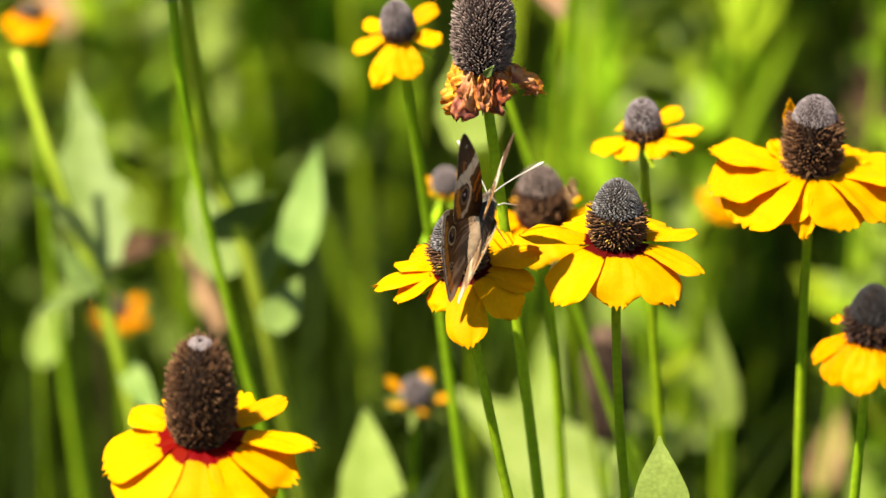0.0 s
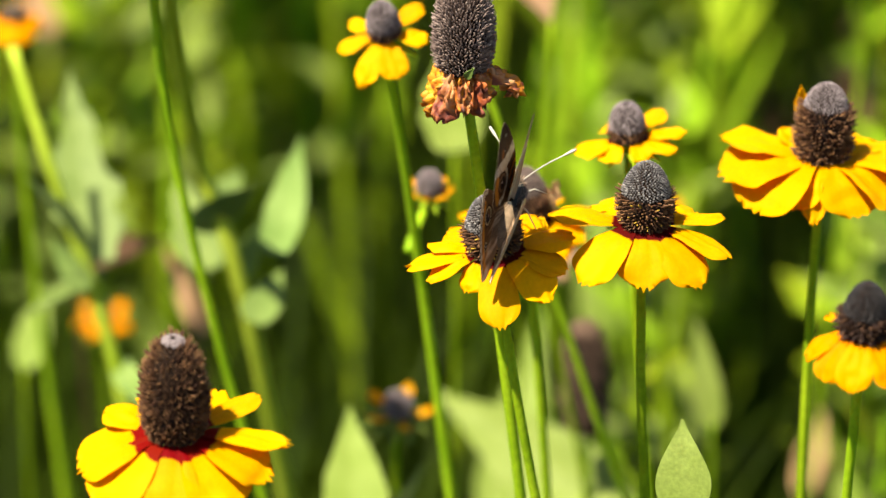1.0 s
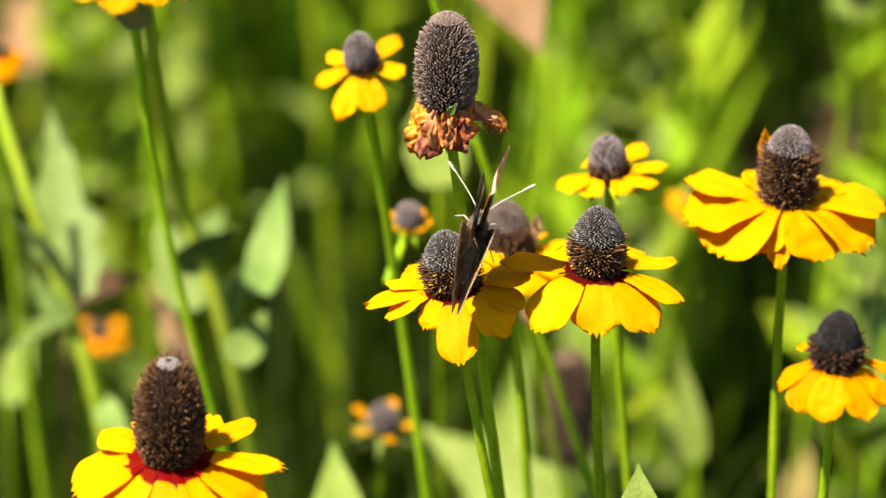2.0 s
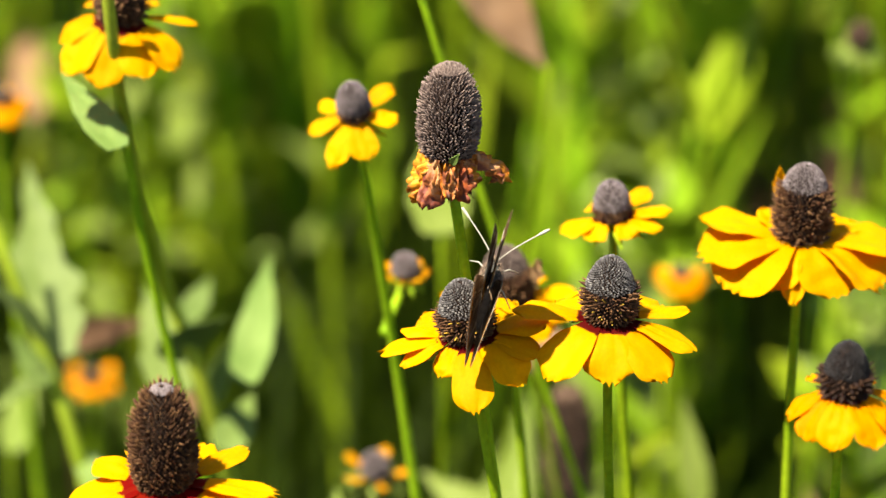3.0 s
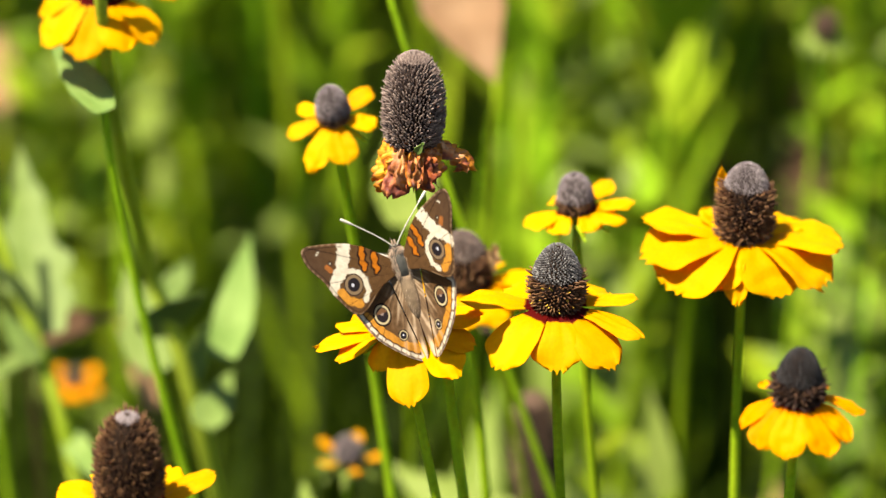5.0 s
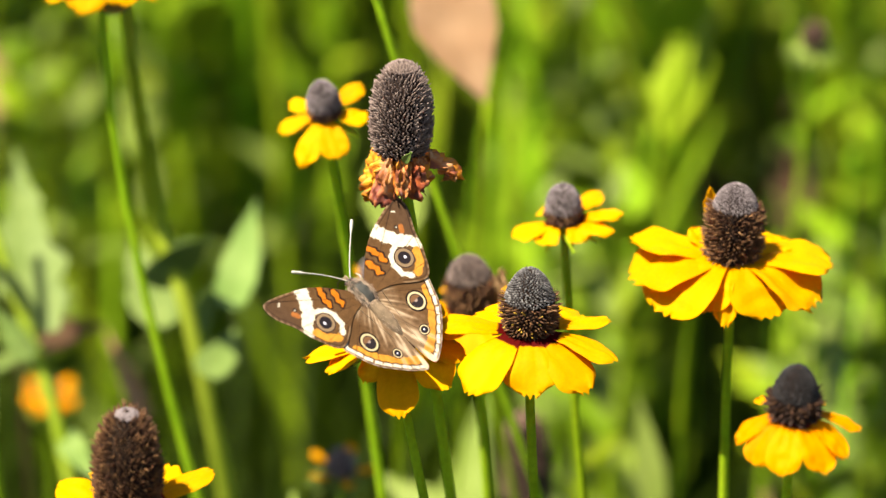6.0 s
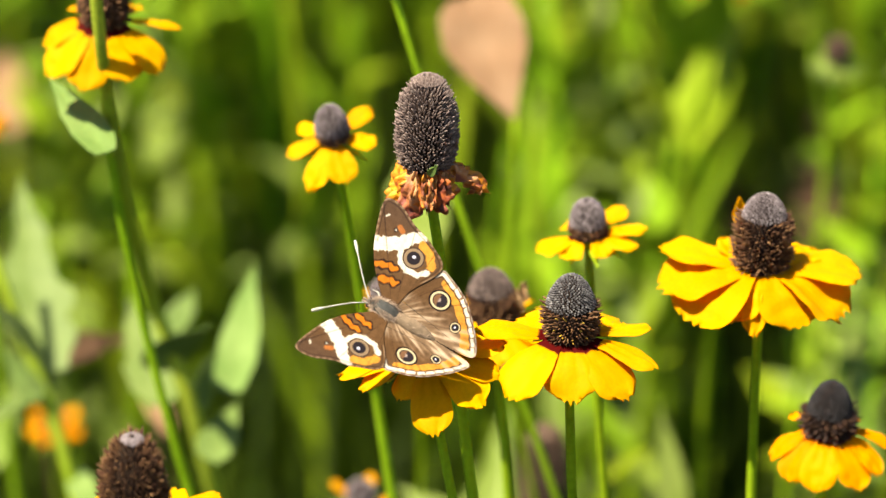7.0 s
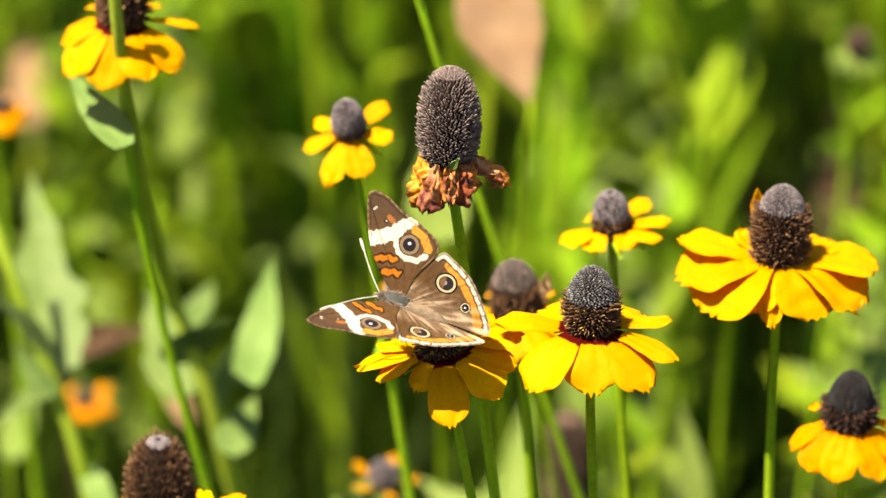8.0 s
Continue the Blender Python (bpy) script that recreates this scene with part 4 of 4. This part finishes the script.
    sheet(nt, b, col, 0.12, (1.0, 0.75, 0.5))
    return m


WING = painted_mat("wing_scales", 0.65)


def camber(q, fore):
    return 0.5 * np.sin(np.clip(q[:, 0], 0, 26) / 26 * np.pi) - 0.25 * np.sin(np.clip(-q[:, 1], 0, 28) / 28 * np.pi) * (0 if fore else 1) + (0.13 if fore else 0.0)


def paint(ob, cols):
    a = ob.data.color_attributes.new("scales", "FLOAT_COLOR", "POINT")
    a.data.foreach_set("color", np.hstack((np.clip(cols, 0, 1), np.ones((len(cols), 1)))).ravel())


WIDE = 1.06  # breadth of the wings
FOLD, SLANT = 4.53, 0.126  # the hindwings bend along a line that starts this far out and runs in towards the tail


def wing(name, line, fore, side, parent, label, keep=(-99.0, 99.0)):
    """A thin scaled wing as a fan of rings between its middle and its rim, with its own colours above and below."""
    around, rings = 240, 46
    whole = smooth_ring(line, 480)
    out = whole[:, 0] - FOLD - whole[:, 1] * SLANT
    ring = whole[(out >= keep[0]) & (out <= keep[1])]
    if len(ring) < len(whole):
        start = int(np.argmax(np.linalg.norm(ring - np.roll(ring, 1, 0), axis=1)))
        ring = np.roll(ring, -start, 0)
        run = np.concatenate(([0], np.cumsum(np.linalg.norm(np.roll(ring, -1, 0) - ring, axis=1))))
        ends = np.vstack((ring, ring[:1]))
        ring = np.stack([np.interp(np.linspace(0, run[-1], around, endpoint=False), run, ends[:, k]) for k in (0, 1)], 1)
    else:
        ring = smooth_ring(line, around)
    mid = ring.mean(0)
    q = np.vstack([mid + (ring - mid) * (i / rings) ** 0.9 for i in range(1, rings + 1)] + [mid[None]])
    rim, _ = line_gap(q, np.vstack((whole[::2], whole[:1])))
    z = camber(q, fore)
    thick = np.minimum(0.055, 0.02 + rim * 0.05)
    paint_by = fore_colour if fore else hind_colour
    top = np.stack((q[:, 0], q[:, 1], z + thick), 1)
    low = np.stack((q[:, 0], q[:, 1], z - thick), 1)
    pts = np.vstack((top, low)) / 1000
    pts[:, 0] *= side * WIDE
    n = len(q)
    faces = []
    for i in range(rings - 1):
        for k in range(around):
            j = (k + 1) % around
            a, b, c, d = i * around + k, i * around + j, (i + 1) * around + j, (i + 1) * around + k
            faces += [(a, b, c, d), (d + n, c + n, b + n, a + n)]
    for k in range(around):
        j = (k + 1) % around
        faces += [(n - 1, j, k), (2 * n - 1, k + n, j + n)]
        o = (rings - 1) * around
        faces.append((o + k, o + j, o + j + n, o + k + n))
    if side > 0:
        faces = [f[::-1] for f in faces]
    ob = raw(name, pts.tolist(), faces, WING, parent, label)
    paint(ob, np.vstack((paint_by(q, rim, True), paint_by(q, rim, False))))
    for at, r, iris in EYES["fore" if fore else "hind"] if keep[1] > 9 else []:
        eyespot(ob, at, r, iris, side, fore)
    return ob


def eyespot(wing_ob, at, r, iris, side, fore):
    """A ringed eyespot in raised scales."""
    verts, faces, cols = [], [], []
    n, rings = 48, 22
    long = 1.18 if iris else 1.08
    for i in range(rings + 1):
        s = i / rings
        for k in range(n):
            a = math.tau * k / n
            q = np.array([[at[0] + r * s * math.cos(a), at[1] + r * s * math.sin(a) * long]])
            verts.append((side * WIDE * q[0, 0] / 1000, q[0, 1] / 1000, (camber(q, fore)[0] + 0.075 + 0.03 * (1 - s * s)) / 1000))
            core = math.hypot(s * math.cos(a), s * math.sin(a) - (0.12 if iris else 0.05))
            if fore:
                c = (0.03, 0.018, 0.012) if s > 0.90 else (0.15, 0.10, 0.055) if s > 0.62 else (0.012, 0.009, 0.010)
                if math.hypot(s * math.cos(a) - 0.12, s * math.sin(a) - 0.02) < 0.15:
                    c = (0.40, 0.38, 0.42)
            elif s > 0.86:
                c = DARK
            elif s > 0.64:
                c = (0.36, 0.29, 0.16)
            elif iris:
                c = (0.11, 0.055, 0.025) if s * math.sin(a) > 0.12 and s < 0.55 else (0.20, 0.15, 0.13) if core < 0.2 else (0.015, 0.011, 0.012)
            else:
                c = (0.40, 0.38, 0.42) if core < 0.17 else (0.012, 0.010, 0.012)
            cols.append(c)
    for i in range(rings):
        for k in range(n):
            j = (k + 1) % n
            f = (i * n + k, i * n + j, (i + 1) * n + j, (i + 1) * n + k)
            faces.append(f[::-1] if side > 0 else f)
    ob = raw("eyespot", verts, faces, WING, wing_ob, "dark eyespot with a pale ring")
    paint(ob, np.array(cols))


def oval(name, at, size, material, parent, label="", tilt=0, n=12):
    bm = bmesh.new()
    bmesh.ops.create_uvsphere(bm, u_segments=n * 2, v_segments=n, radius=1.0)
    bmesh.ops.transform(bm, verts=bm.verts, matrix=Matrix.Translation(at) @ Matrix.Rotation(radians(tilt), 4, "X") @ Matrix.Diagonal((*size, 1)))
    return part(name, bm, material, parent, label)


def fur(parent, at, size, count, long, material, seed, name="fur", parting=0.0):
    rnd = random.Random(seed)
    verts, faces = [], []
    for _ in range(count):
        d = Vector((rnd.gauss(0, 1), rnd.gauss(0, 1), rnd.gauss(0, 1))).normalized()
        if abs(d.x) < parting and d.z > 0 and -0.75 < d.y < 0.6:
            continue
        p = Vector(at) + Vector((d.x * size[0], d.y * size[1], d.z * size[2]))
        out = (d + Vector((0, -1.0, 0.2)) + Vector((rnd.uniform(-0.3, 0.3), rnd.uniform(-0.3, 0.3), rnd.uniform(-0.3, 0.3)))).normalized()
        side = out.cross(d).normalized() * 0.00006 if out.cross(d).length > 1e-6 else Vector((0.00006, 0, 0))
        k = len(verts)
        ln = long * rnd.uniform(0.6, 1.3)
        verts += [p - side, p + side, p + out * ln, p + d * 0.00008]
        faces += [(k, k + 1, k + 2), (k + 1, k + 3, k + 2), (k + 3, k, k + 2)]
    return tagged(raw(name, verts, faces, material, parent, smooth=False), kind="stuff")


def butterfly():
    e = new("butterfly")
    tagged(e, "brown butterfly with orange bars and ringed eyespots", "butterfly")
    body = island_mat("body_fur", [(0.0, (0.12, 0.082, 0.055)), (0.5, (0.22, 0.155, 0.105)), (1.0, (0.38, 0.29, 0.205))], 0.8)
    skin = plant_mat("body_grey", (0.030, 0.030, 0.027), (0.060, 0.058, 0.050), 400, 0.7, 0, 0.0)
    cream = plant_mat("antenna_cream", (0.28, 0.265, 0.215), (0.40, 0.38, 0.32), 500, 0.6, 0, 0.0)
    black = plant_mat("eye_black", (0.02, 0.015, 0.012), (0.05, 0.035, 0.03), 500, 0.3, 0, 0.0)
    tanned = plant_mat("body_tan", (0.090, 0.064, 0.040), (0.185, 0.130, 0.080), 400, 0.75, 0, 0.0)
    th = oval("thorax", (0, 1.4e-3, 1.0e-3), (2.9e-3, 5.0e-3, 2.5e-3), skin, e, "grey-brown furry thorax")
    fur(th, (0, 1.4e-3, 1.0e-3), (2.9e-3, 5.0e-3, 2.5e-3), 2600, 0.0014, body, 4, parting=0.42)
    ab = []
    for i in range(15):
        s = i / 14
        ab.append((Vector((0, -0.0025 - 0.0135 * s, 0.0008 - 0.0012 * s * s)), (0.0022 * math.sin(math.pi * (0.22 + 0.70 * s)) ** 0.7 + 0.0001) * (1.0 + 0.07 * (i % 2))))
    abd = tube("abdomen", [a for a, _ in ab], [r for _, r in ab], tanned, e, "ringed tan abdomen", 14)
    fur(abd, (0, -0.008, 0.0006), (0.0021, 0.0064, 0.0021), 900, 0.0008, body, 6, parting=0.35)
    hd = oval("head", (0, 6.2e-3, 0.1e-3), (1.35e-3, 1.3e-3, 1.2e-3), skin, e)
    fur(hd, (0, 6.2e-3, 0.1e-3), (1.3e-3, 1.3e-3, 1.2e-3), 220, 0.0007, body, 8)
    for s in (-1, 1):
        oval("eye", (s * 1.15e-3, 6.5e-3, 0.2e-3), (0.6e-3, 0.75e-3, 0.75e-3), black, hd, "dark round eye", n=8)
        oval("palp", (s * 0.45e-3, 7.7e-3, 0.0), (0.35e-3, 1.2e-3, 0.4e-3), body, hd, n=6)
        pts = bezier((s * 0.6e-3, 6.9e-3, 0.7e-3), (s * 4e-3, 11.5e-3, 2.2e-3), (s * 8.5e-3, 15.2e-3, 3.0e-3), (s * 13.4e-3, 19.6e-3, 3.6e-3), 26)
        rad = [0.00019 if i < 21 else 0.00019 + 0.00031 * math.sin(math.pi * (i - 20) / 7.4) for i in range(27)]
        tube("antenna", pts, rad, cream, e, "thin cream clubbed antenna")
        for j, (y0, ox, oy) in enumerate(((3.4e-3, 7.5e-3, 4.5e-3), (0.4e-3, 7.8e-3, -4.5e-3))):
            a = Vector((s * 1.2e-3, y0, -1.2e-3))
            knee = Vector((s * 4.6e-3, y0 + oy * 0.5, -0.6e-3))
            foot = Vector((s * ox, y0 + oy, -7.0e-3))
            tube("leg", [a, a.lerp(knee, 0.5), knee, knee.lerp(foot, 0.35), knee.lerp(foot, 0.7), foot], [0.00028, 0.00027, 0.00022, 0.0002, 0.00016, 0.00012], cream, e, "thin pale jointed leg", 6)
    tube("proboscis", bezier((0, 7.0e-3, -0.9e-3), (0, 9.4e-3, -2.0e-3), (0, 9.6e-3, -5.0e-3), (0, 8.2e-3, -7.4e-3), 12), [0.00013] * 13, black, hd)
    wings = {}
    for s in (-1, 1):
        wings[s] = [wing("hindwing", HIND_LINE, False, s, e, "brown hindwing with an orange band and two eyespots", (-0.05, 99.0)),
                    wing("forewing", FORE_LINE, True, s, e, "brown forewing with a cream band and orange bars"),
                    wing("hindwing_fold", HIND_LINE, False, s, e, "pale tan inner fold of the hindwing", (-99.0, 0.05))]
    return e, wings


THINGS["butterfly"], WINGS = butterfly()
# seconds, the thorax, the way of the head, the way of the back, the rise of the left and right wings in degrees, the share of it
# that the hindwings take, the sweep of the left and right forewings, and the share of the rise that the inner folds take
FLIGHT = [
    (0, (0.0042, 1.4436, 0.4971), (0.290, 0.628, 0.722), (-0.125, -0.723, 0.679), 79, 75, 0.94, -9, 1, 0.45),
    (0.5, (0.0151, 1.4652, 0.4979), (0.269, 0.777, 0.569), (0.009, -0.593, 0.805), 86, 81, 0.96, -22, -15, 0.3),
    (1, (0.0184, 1.4523, 0.4988), (0.293, 0.705, 0.646), (-0.042, -0.666, 0.745), 82, 86, 0.95, -17, -5, 0.45),
    (2.5, (0.0094, 1.4551, 0.4982), (0.204, 0.794, 0.573), (0.189, -0.606, 0.772), 86, 86, 0.94, -33, -10, 0.7),
    (3, (0.0150, 1.4527, 0.4990), (0.237, 0.699, 0.675), (0.060, -0.704, 0.707), 87, 87, 0.95, -25, -14, 0.7),
    (3.5, (0.0141, 1.4462, 0.4989), (0.193, 0.741, 0.643), (0.241, -0.671, 0.701), 86, 86, 0.95, -26, -13, 0.5),
    (4, (0.0105, 1.4440, 0.4990), (0.087, 0.701, 0.708), (0.114, -0.713, 0.692), 87, 87, 0.95, -25, -12, 0.7),
    (4.5, (-0.0013, 1.4521, 0.4983), (-0.111, 0.503, 0.857), (-0.247, -0.850, 0.466), 85, 67, 0.98, -25, -12, 0.45),
    (4.7, (0.0008, 1.4531, 0.5023), (-0.159, 0.322, 0.933), (-0.060, -0.945, 0.316), 50, 68, 1.06, -9, 4, 0.35),
    (5.8, (-0.0098, 1.4460, 0.4974), (-0.643, 0.379, 0.666), (0.318, -0.659, 0.681), 5, -1, 1.00, -4, -6, 1.0),
    (6, (-0.0089, 1.4461, 0.4974), (-0.693, 0.371, 0.618), (0.300, -0.630, 0.716), 8, 3, 1.00, -2, -5, 1.0),
    (6.5, (-0.0137, 1.4450, 0.4972), (-0.840, 0.211, 0.499), (0.265, -0.644, 0.717), 10, 9, 1.00, 1, 2, 1.0),
    (7, (-0.0086, 1.4440, 0.4977), (-0.858, 0.230, 0.459), (0.205, -0.666, 0.717), 14, 16, 1.00, -1, -1, 1.0),
    (7.5, (-0.0138, 1.4490, 0.4974), (-0.888, 0.250, 0.386), (0.127, -0.674, 0.728), 15, 20, 1.00, -1, 1, 1.0),
    (8, (-0.0111, 1.4451, 0.4976), (-0.900, 0.361, 0.246), (-0.012, -0.583, 0.812), 32, 39, 0.99, -1, 3, 1.0),
]


def fly():
    body, keyed = [], {}
    for t, at, head, back, a, b, share, left, right, inner in FLIGHT:
        y, z = Vector(head).normalized(), Vector(back).normalized()
        x = y.cross(z).normalized()
        m = Matrix((x, y, x.cross(y))).transposed().to_4x4()
        m.translation = at
        body.append((t, m))
        for side, rise, sweep in ((-1, a, left), (1, -b, right)):
            low, fold = rise * share, rise * share * inner
            reach = Vector((side * FOLD * WIDE / 1000, 0, 0))
            root = pose(side * 0.0004, 0, 0.0010, 0, fold, 0)
            turn = Matrix.Rotation(-side * math.atan(SLANT * WIDE), 4, "Z")
            keyed.setdefault((side, 1), []).append((t, pose(side * 0.0004, 0, 0.0011, 0, rise, 0) @ pose(0, 0, 0, 0, 0, side * sweep)))
            keyed.setdefault((side, 2), []).append((t, root))
            keyed.setdefault((side, 0), []).append((t, root @ Matrix.Translation(reach) @ turn @ pose(0, 0, 0, 0, low - fold, 0) @ turn.inverted() @ Matrix.Translation(-reach)))
    walk(THINGS["butterfly"], body)
    for (side, k), rows in keyed.items():
        walk(WINGS[side][k], rows)


# ---- the plants sway in the wind ----
# seconds, and how far the head is blown along x and y, in millimetres
SWAY = dict(
    leafy=[(0, 9.8, 24.4), (0.5, 8.6, 28.1), (1, 9.6, 30.7), (2.5, 8.2, 19.5), (3, 3.2, 6.1), (3.5, 0.0, -0.0), (4, 3.2, 0.9), (4.5, 4.9, 1.3), (6, 13.7, 47.8), (6.5, 8.8, 32.4), (7, 5.4, 9.2), (7.5, 7.3, 4.5), (8, 4.8, 8.5)],
    orangeb=[(0, 5, -5), (0.5, -5, 0), (1, -14, -8), (2.5, 14, 30), (3, 0, 0), (3.5, 0, 0), (4, 0, 0), (4.5, 6, 4), (4.7, 12, 4), (6, 24, 4), (6.5, 24, 3), (7, 23, 2), (7.5, 22, 0), (8, 22, 0)],
    behind=[(0, 0.0, 0.0), (3.0, -1.5, 3.0), (3.5, -3.5, 7.0), (4.0, -2.0, 3.0), (4.5, -3.6, 5.4), (4.7, -5.0, 9.0), (6, 1.0, -3.1), (6.5, 0.8, -1.8), (7, 0.7, -2.6), (7.5, 1.8, -2.4), (8, 1.5, -2.2)],
    dead=[(0, 1.3, 0.5), (0.5, 1.0, 0.4), (1, 0.5, 0.7), (2.5, 0.2, 0.1), (3, -0.0, -1.4), (3.5, 0.0, 0.0), (4, -0.8, 0.6), (4.5, -0.3, 0.3), (6, -0.7, 0.8), (6.5, -0.4, 2.0), (7, -0.0, 1.3), (7.5, 0.1, 1.2), (8, 0.4, 0.5)],
    small=[(0, 0.0, -0.7), (0.5, 0.4, -1.4), (1, 0.2, -1.4), (2.5, -0.7, 0.6), (3, -0.3, 1.4), (3.5, 0.0, 0.0), (4, -0.1, -0.2), (4.5, -0.8, 0.5), (6, -1.5, -0.6), (6.5, -1.3, -1.1), (7, -1.1, -0.8), (7.5, -0.3, -1.6), (8, -0.2, -0.6)],
    main=[(0, -7.2, -0.3), (0.5, -4.7, 6.6), (1, 6.5, 8.6), (2.5, -6.6, 2.9), (3, -0.4, 2.7), (3.5, 0.0, 0.0), (4, -6.1, -5.9), (4.5, -4.3, 8.9), (6, -11.3, -1.6), (6.5, -5.7, 2.3), (7, -5.7, 1.9), (7.5, -9.7, 0.6), (8, -5.6, 2.2)],
    host=[(0, -9.5, -2.7), (0.5, 1.4, 17.7), (1, 5.9, 4.2), (2.5, -4.8, 7.9), (3, 1.7, 4.6), (3.5, 0.0, 0.0), (4, -2.0, -2.0), (4.5, -8.4, 7.4), (6, -8.0, 6.3), (6.5, -8.1, 3.3), (7, -4.5, 2.4), (7.5, -8.6, 8.1), (8, -5.5, 3.3)],
    right=[(0, -4.5, -3.4), (0.5, 0.9, 3.6), (1, 4.4, 6.1), (2.5, -3.9, -1.0), (3, 2.1, 7.3), (3.5, 0.0, 0.0), (4, -1.9, 3.0), (4.5, -4.3, 4.0), (6, -6.0, -6.0), (6.5, -2.8, 0.1), (7, -4.0, -2.9), (7.5, -3.4, -1.2), (8, -4.8, -2.1)],
    upl=[(0, 3.8, 1.8), (0.5, -0.3, 4.5), (1, 4.5, 3.3), (2.5, 0.7, 7.1), (3, -0.8, 5.9), (3.5, 0.0, 0.0), (4, -1.0, -0.5), (4.5, 1.7, -5.8), (6, 4.1, 6.6), (6.5, -1.4, 10.2), (7, -0.6, 0.4), (7.5, 1.6, 0.0), (8, -1.9, -1.2)],
    ll=[(0, 8.1, -20.5), (0.5, 4.9, -19.2), (1, 5.1, -17.4), (2.5, 8.9, -4.5), (3, 4.8, 1.5), (3.5, 0.0, 0.0), (4, 0.4, -6.4), (4.5, 2.7, -19.1), (6, 7.8, -11.7), (6.5, 5.9, -8.2), (7, 3.3, -16.9), (7.5, 7.2, -24.4), (8, 5.1, -23.1)],
    br=[(0, -0.7, -13.6), (0.5, -0.4, -12.6), (1, 2.2, -11.4), (2.5, -2.0, -3.1), (3, 1.3, 2.2), (3.5, -0.0, -0.0), (4, -1.3, -8.4), (4.5, -3.4, -6.5), (6, -1.6, -12.0), (6.5, 1.9, -8.6), (7, 1.7, -12.7), (7.5, 1.9, -11.2), (8, 1.8, -11.3)],
    bud=[(0, 3.2, 7.3), (0.5, -0.6, 10.4), (1, 3.4, 6.8), (2.5, 0.5, 11.9), (3, -0.4, 8.1), (3.5, 0.0, 0.0), (4, -0.1, 0.0), (4.5, 1.5, -5.8), (6, 3.8, 3.4), (6.5, -1.9, 6.6), (7, -0.7, -2.4), (7.5, 1.3, -2.6), (8, -1.9, -3.9)],
    brown=[(0, 4.4, -14.8), (0.5, 4.0, -13.0), (1, 2.8, -10.4), (2.5, 2.9, -4.0), (3, 1.7, -0.1), (3.5, -0.0, -0.0), (4, 2.6, 1.5), (4.5, 1.2, -3.4), (6, 1.9, -14.7), (6.5, 1.5, -10.9), (7, 1.0, -14.2), (7.5, 2.7, -11.8), (8, 2.2, -11.0)],
    ybud=[(0, 8.2, -4.6), (0.5, 3.5, -16.4), (1, 7.6, -11.7), (2.5, 7.8, 5.5), (3, 4.0, 2.4), (3.5, 0.0, 0.0), (4, 0.9, 5.2), (4.5, 4.4, 7.8), (6, 7.2, 4.9), (6.5, 8.5, 3.0), (7, 6.4, -5.8), (7.5, 8.0, -2.8), (8, 7.2, 1.5)],
    orange=[(0, 1.5, -8.0), (0.5, 1.8, -12.3), (1, 1.6, -10.0), (2.5, 7.5, 7.2), (3, 1.7, 5.7), (3.5, 0.0, -0.0), (4, 2.8, -2.4), (4.5, 9.5, -1.6), (6, 2.9, -3.4), (6.5, -0.1, -7.3), (7, -3.6, -15.2), (7.5, -4.2, -6.5), (8, 0.1, -4.9)],
    tl=[(0, 8.4, 23.8), (0.5, 7.3, 11.1), (1, 8.6, 17.3), (2.5, 6.6, 22.3), (3, 2.7, 6.7), (3.5, 0.0, -0.0), (4, 3.0, -0.3), (4.5, 4.9, 1.3), (6, 10.1, 57.9), (6.5, 7.1, 39.7), (7, 4.3, 14.6), (7.5, 6.0, 8.5), (8, 3.6, 9.9)],
    broadleaf=[(0, 8.6, 12.5), (0.5, 10.5, 13.8), (1, 12.4, 17.7), (2.5, 7.7, 18.5), (3, 2.3, 8.9), (3.5, -0.0, 0.0), (4, 4.4, -2.0), (4.5, 8.5, 8.6), (6, 12.3, 34.0), (6.5, 12.1, 28.0), (7, 8.1, 7.5), (7.5, 5.9, 0.3), (8, 4.9, 2.8)],
    dry_leaf=[(0, 11.3, -23.0), (1, 13.3, -23.5), (2.5, 13.7, -15.9), (3, 6.1, -5.3), (3.5, -0.0, -0.0), (4, 4.9, -0.6), (4.5, 7.7, -6.4), (6, 10.7, -20.0), (6.5, 11.3, -17.9), (7, 12.9, -23.0), (7.5, 11.9, -18.0), (8, 11.1, -15.9)],
)


# degrees by which the loose dry leaf spins on its stalk
SPIN = dict(dry_leaf={2.5: 20, 3: 48, 3.5: 70, 4: 45, 4.5: 15})


def sway(e, head, rows, spin={}):
    """Tilts a plant about its foot so that its head goes where the wind blows it."""
    rest = e.matrix_basis.copy()
    arm = Vector(head) - rest.translation
    keyed = []
    for t, dx, dy in rows:
        to = arm + Vector((dx / 1000, dy / 1000, 0))
        q = arm.rotation_difference(to)
        keyed.append((t, Matrix.Translation(rest.translation) @ q.to_matrix().to_4x4() @ pose(0, 0, 0, 0, 0, spin.get(t, 0)) @ rest.to_3x3().to_4x4()))
    if keyed[0][0] > 0:
        keyed.insert(0, (0.0, keyed[0][1]))
    walk(e, keyed)


def motions():
    for name, rows in SWAY.items():
        if name in THINGS:
            sway(THINGS[name], HEADS[name][0] if name in HEADS else LEAVES_AT[name], rows, SPIN.get(name, {}))
    fly()


motions()
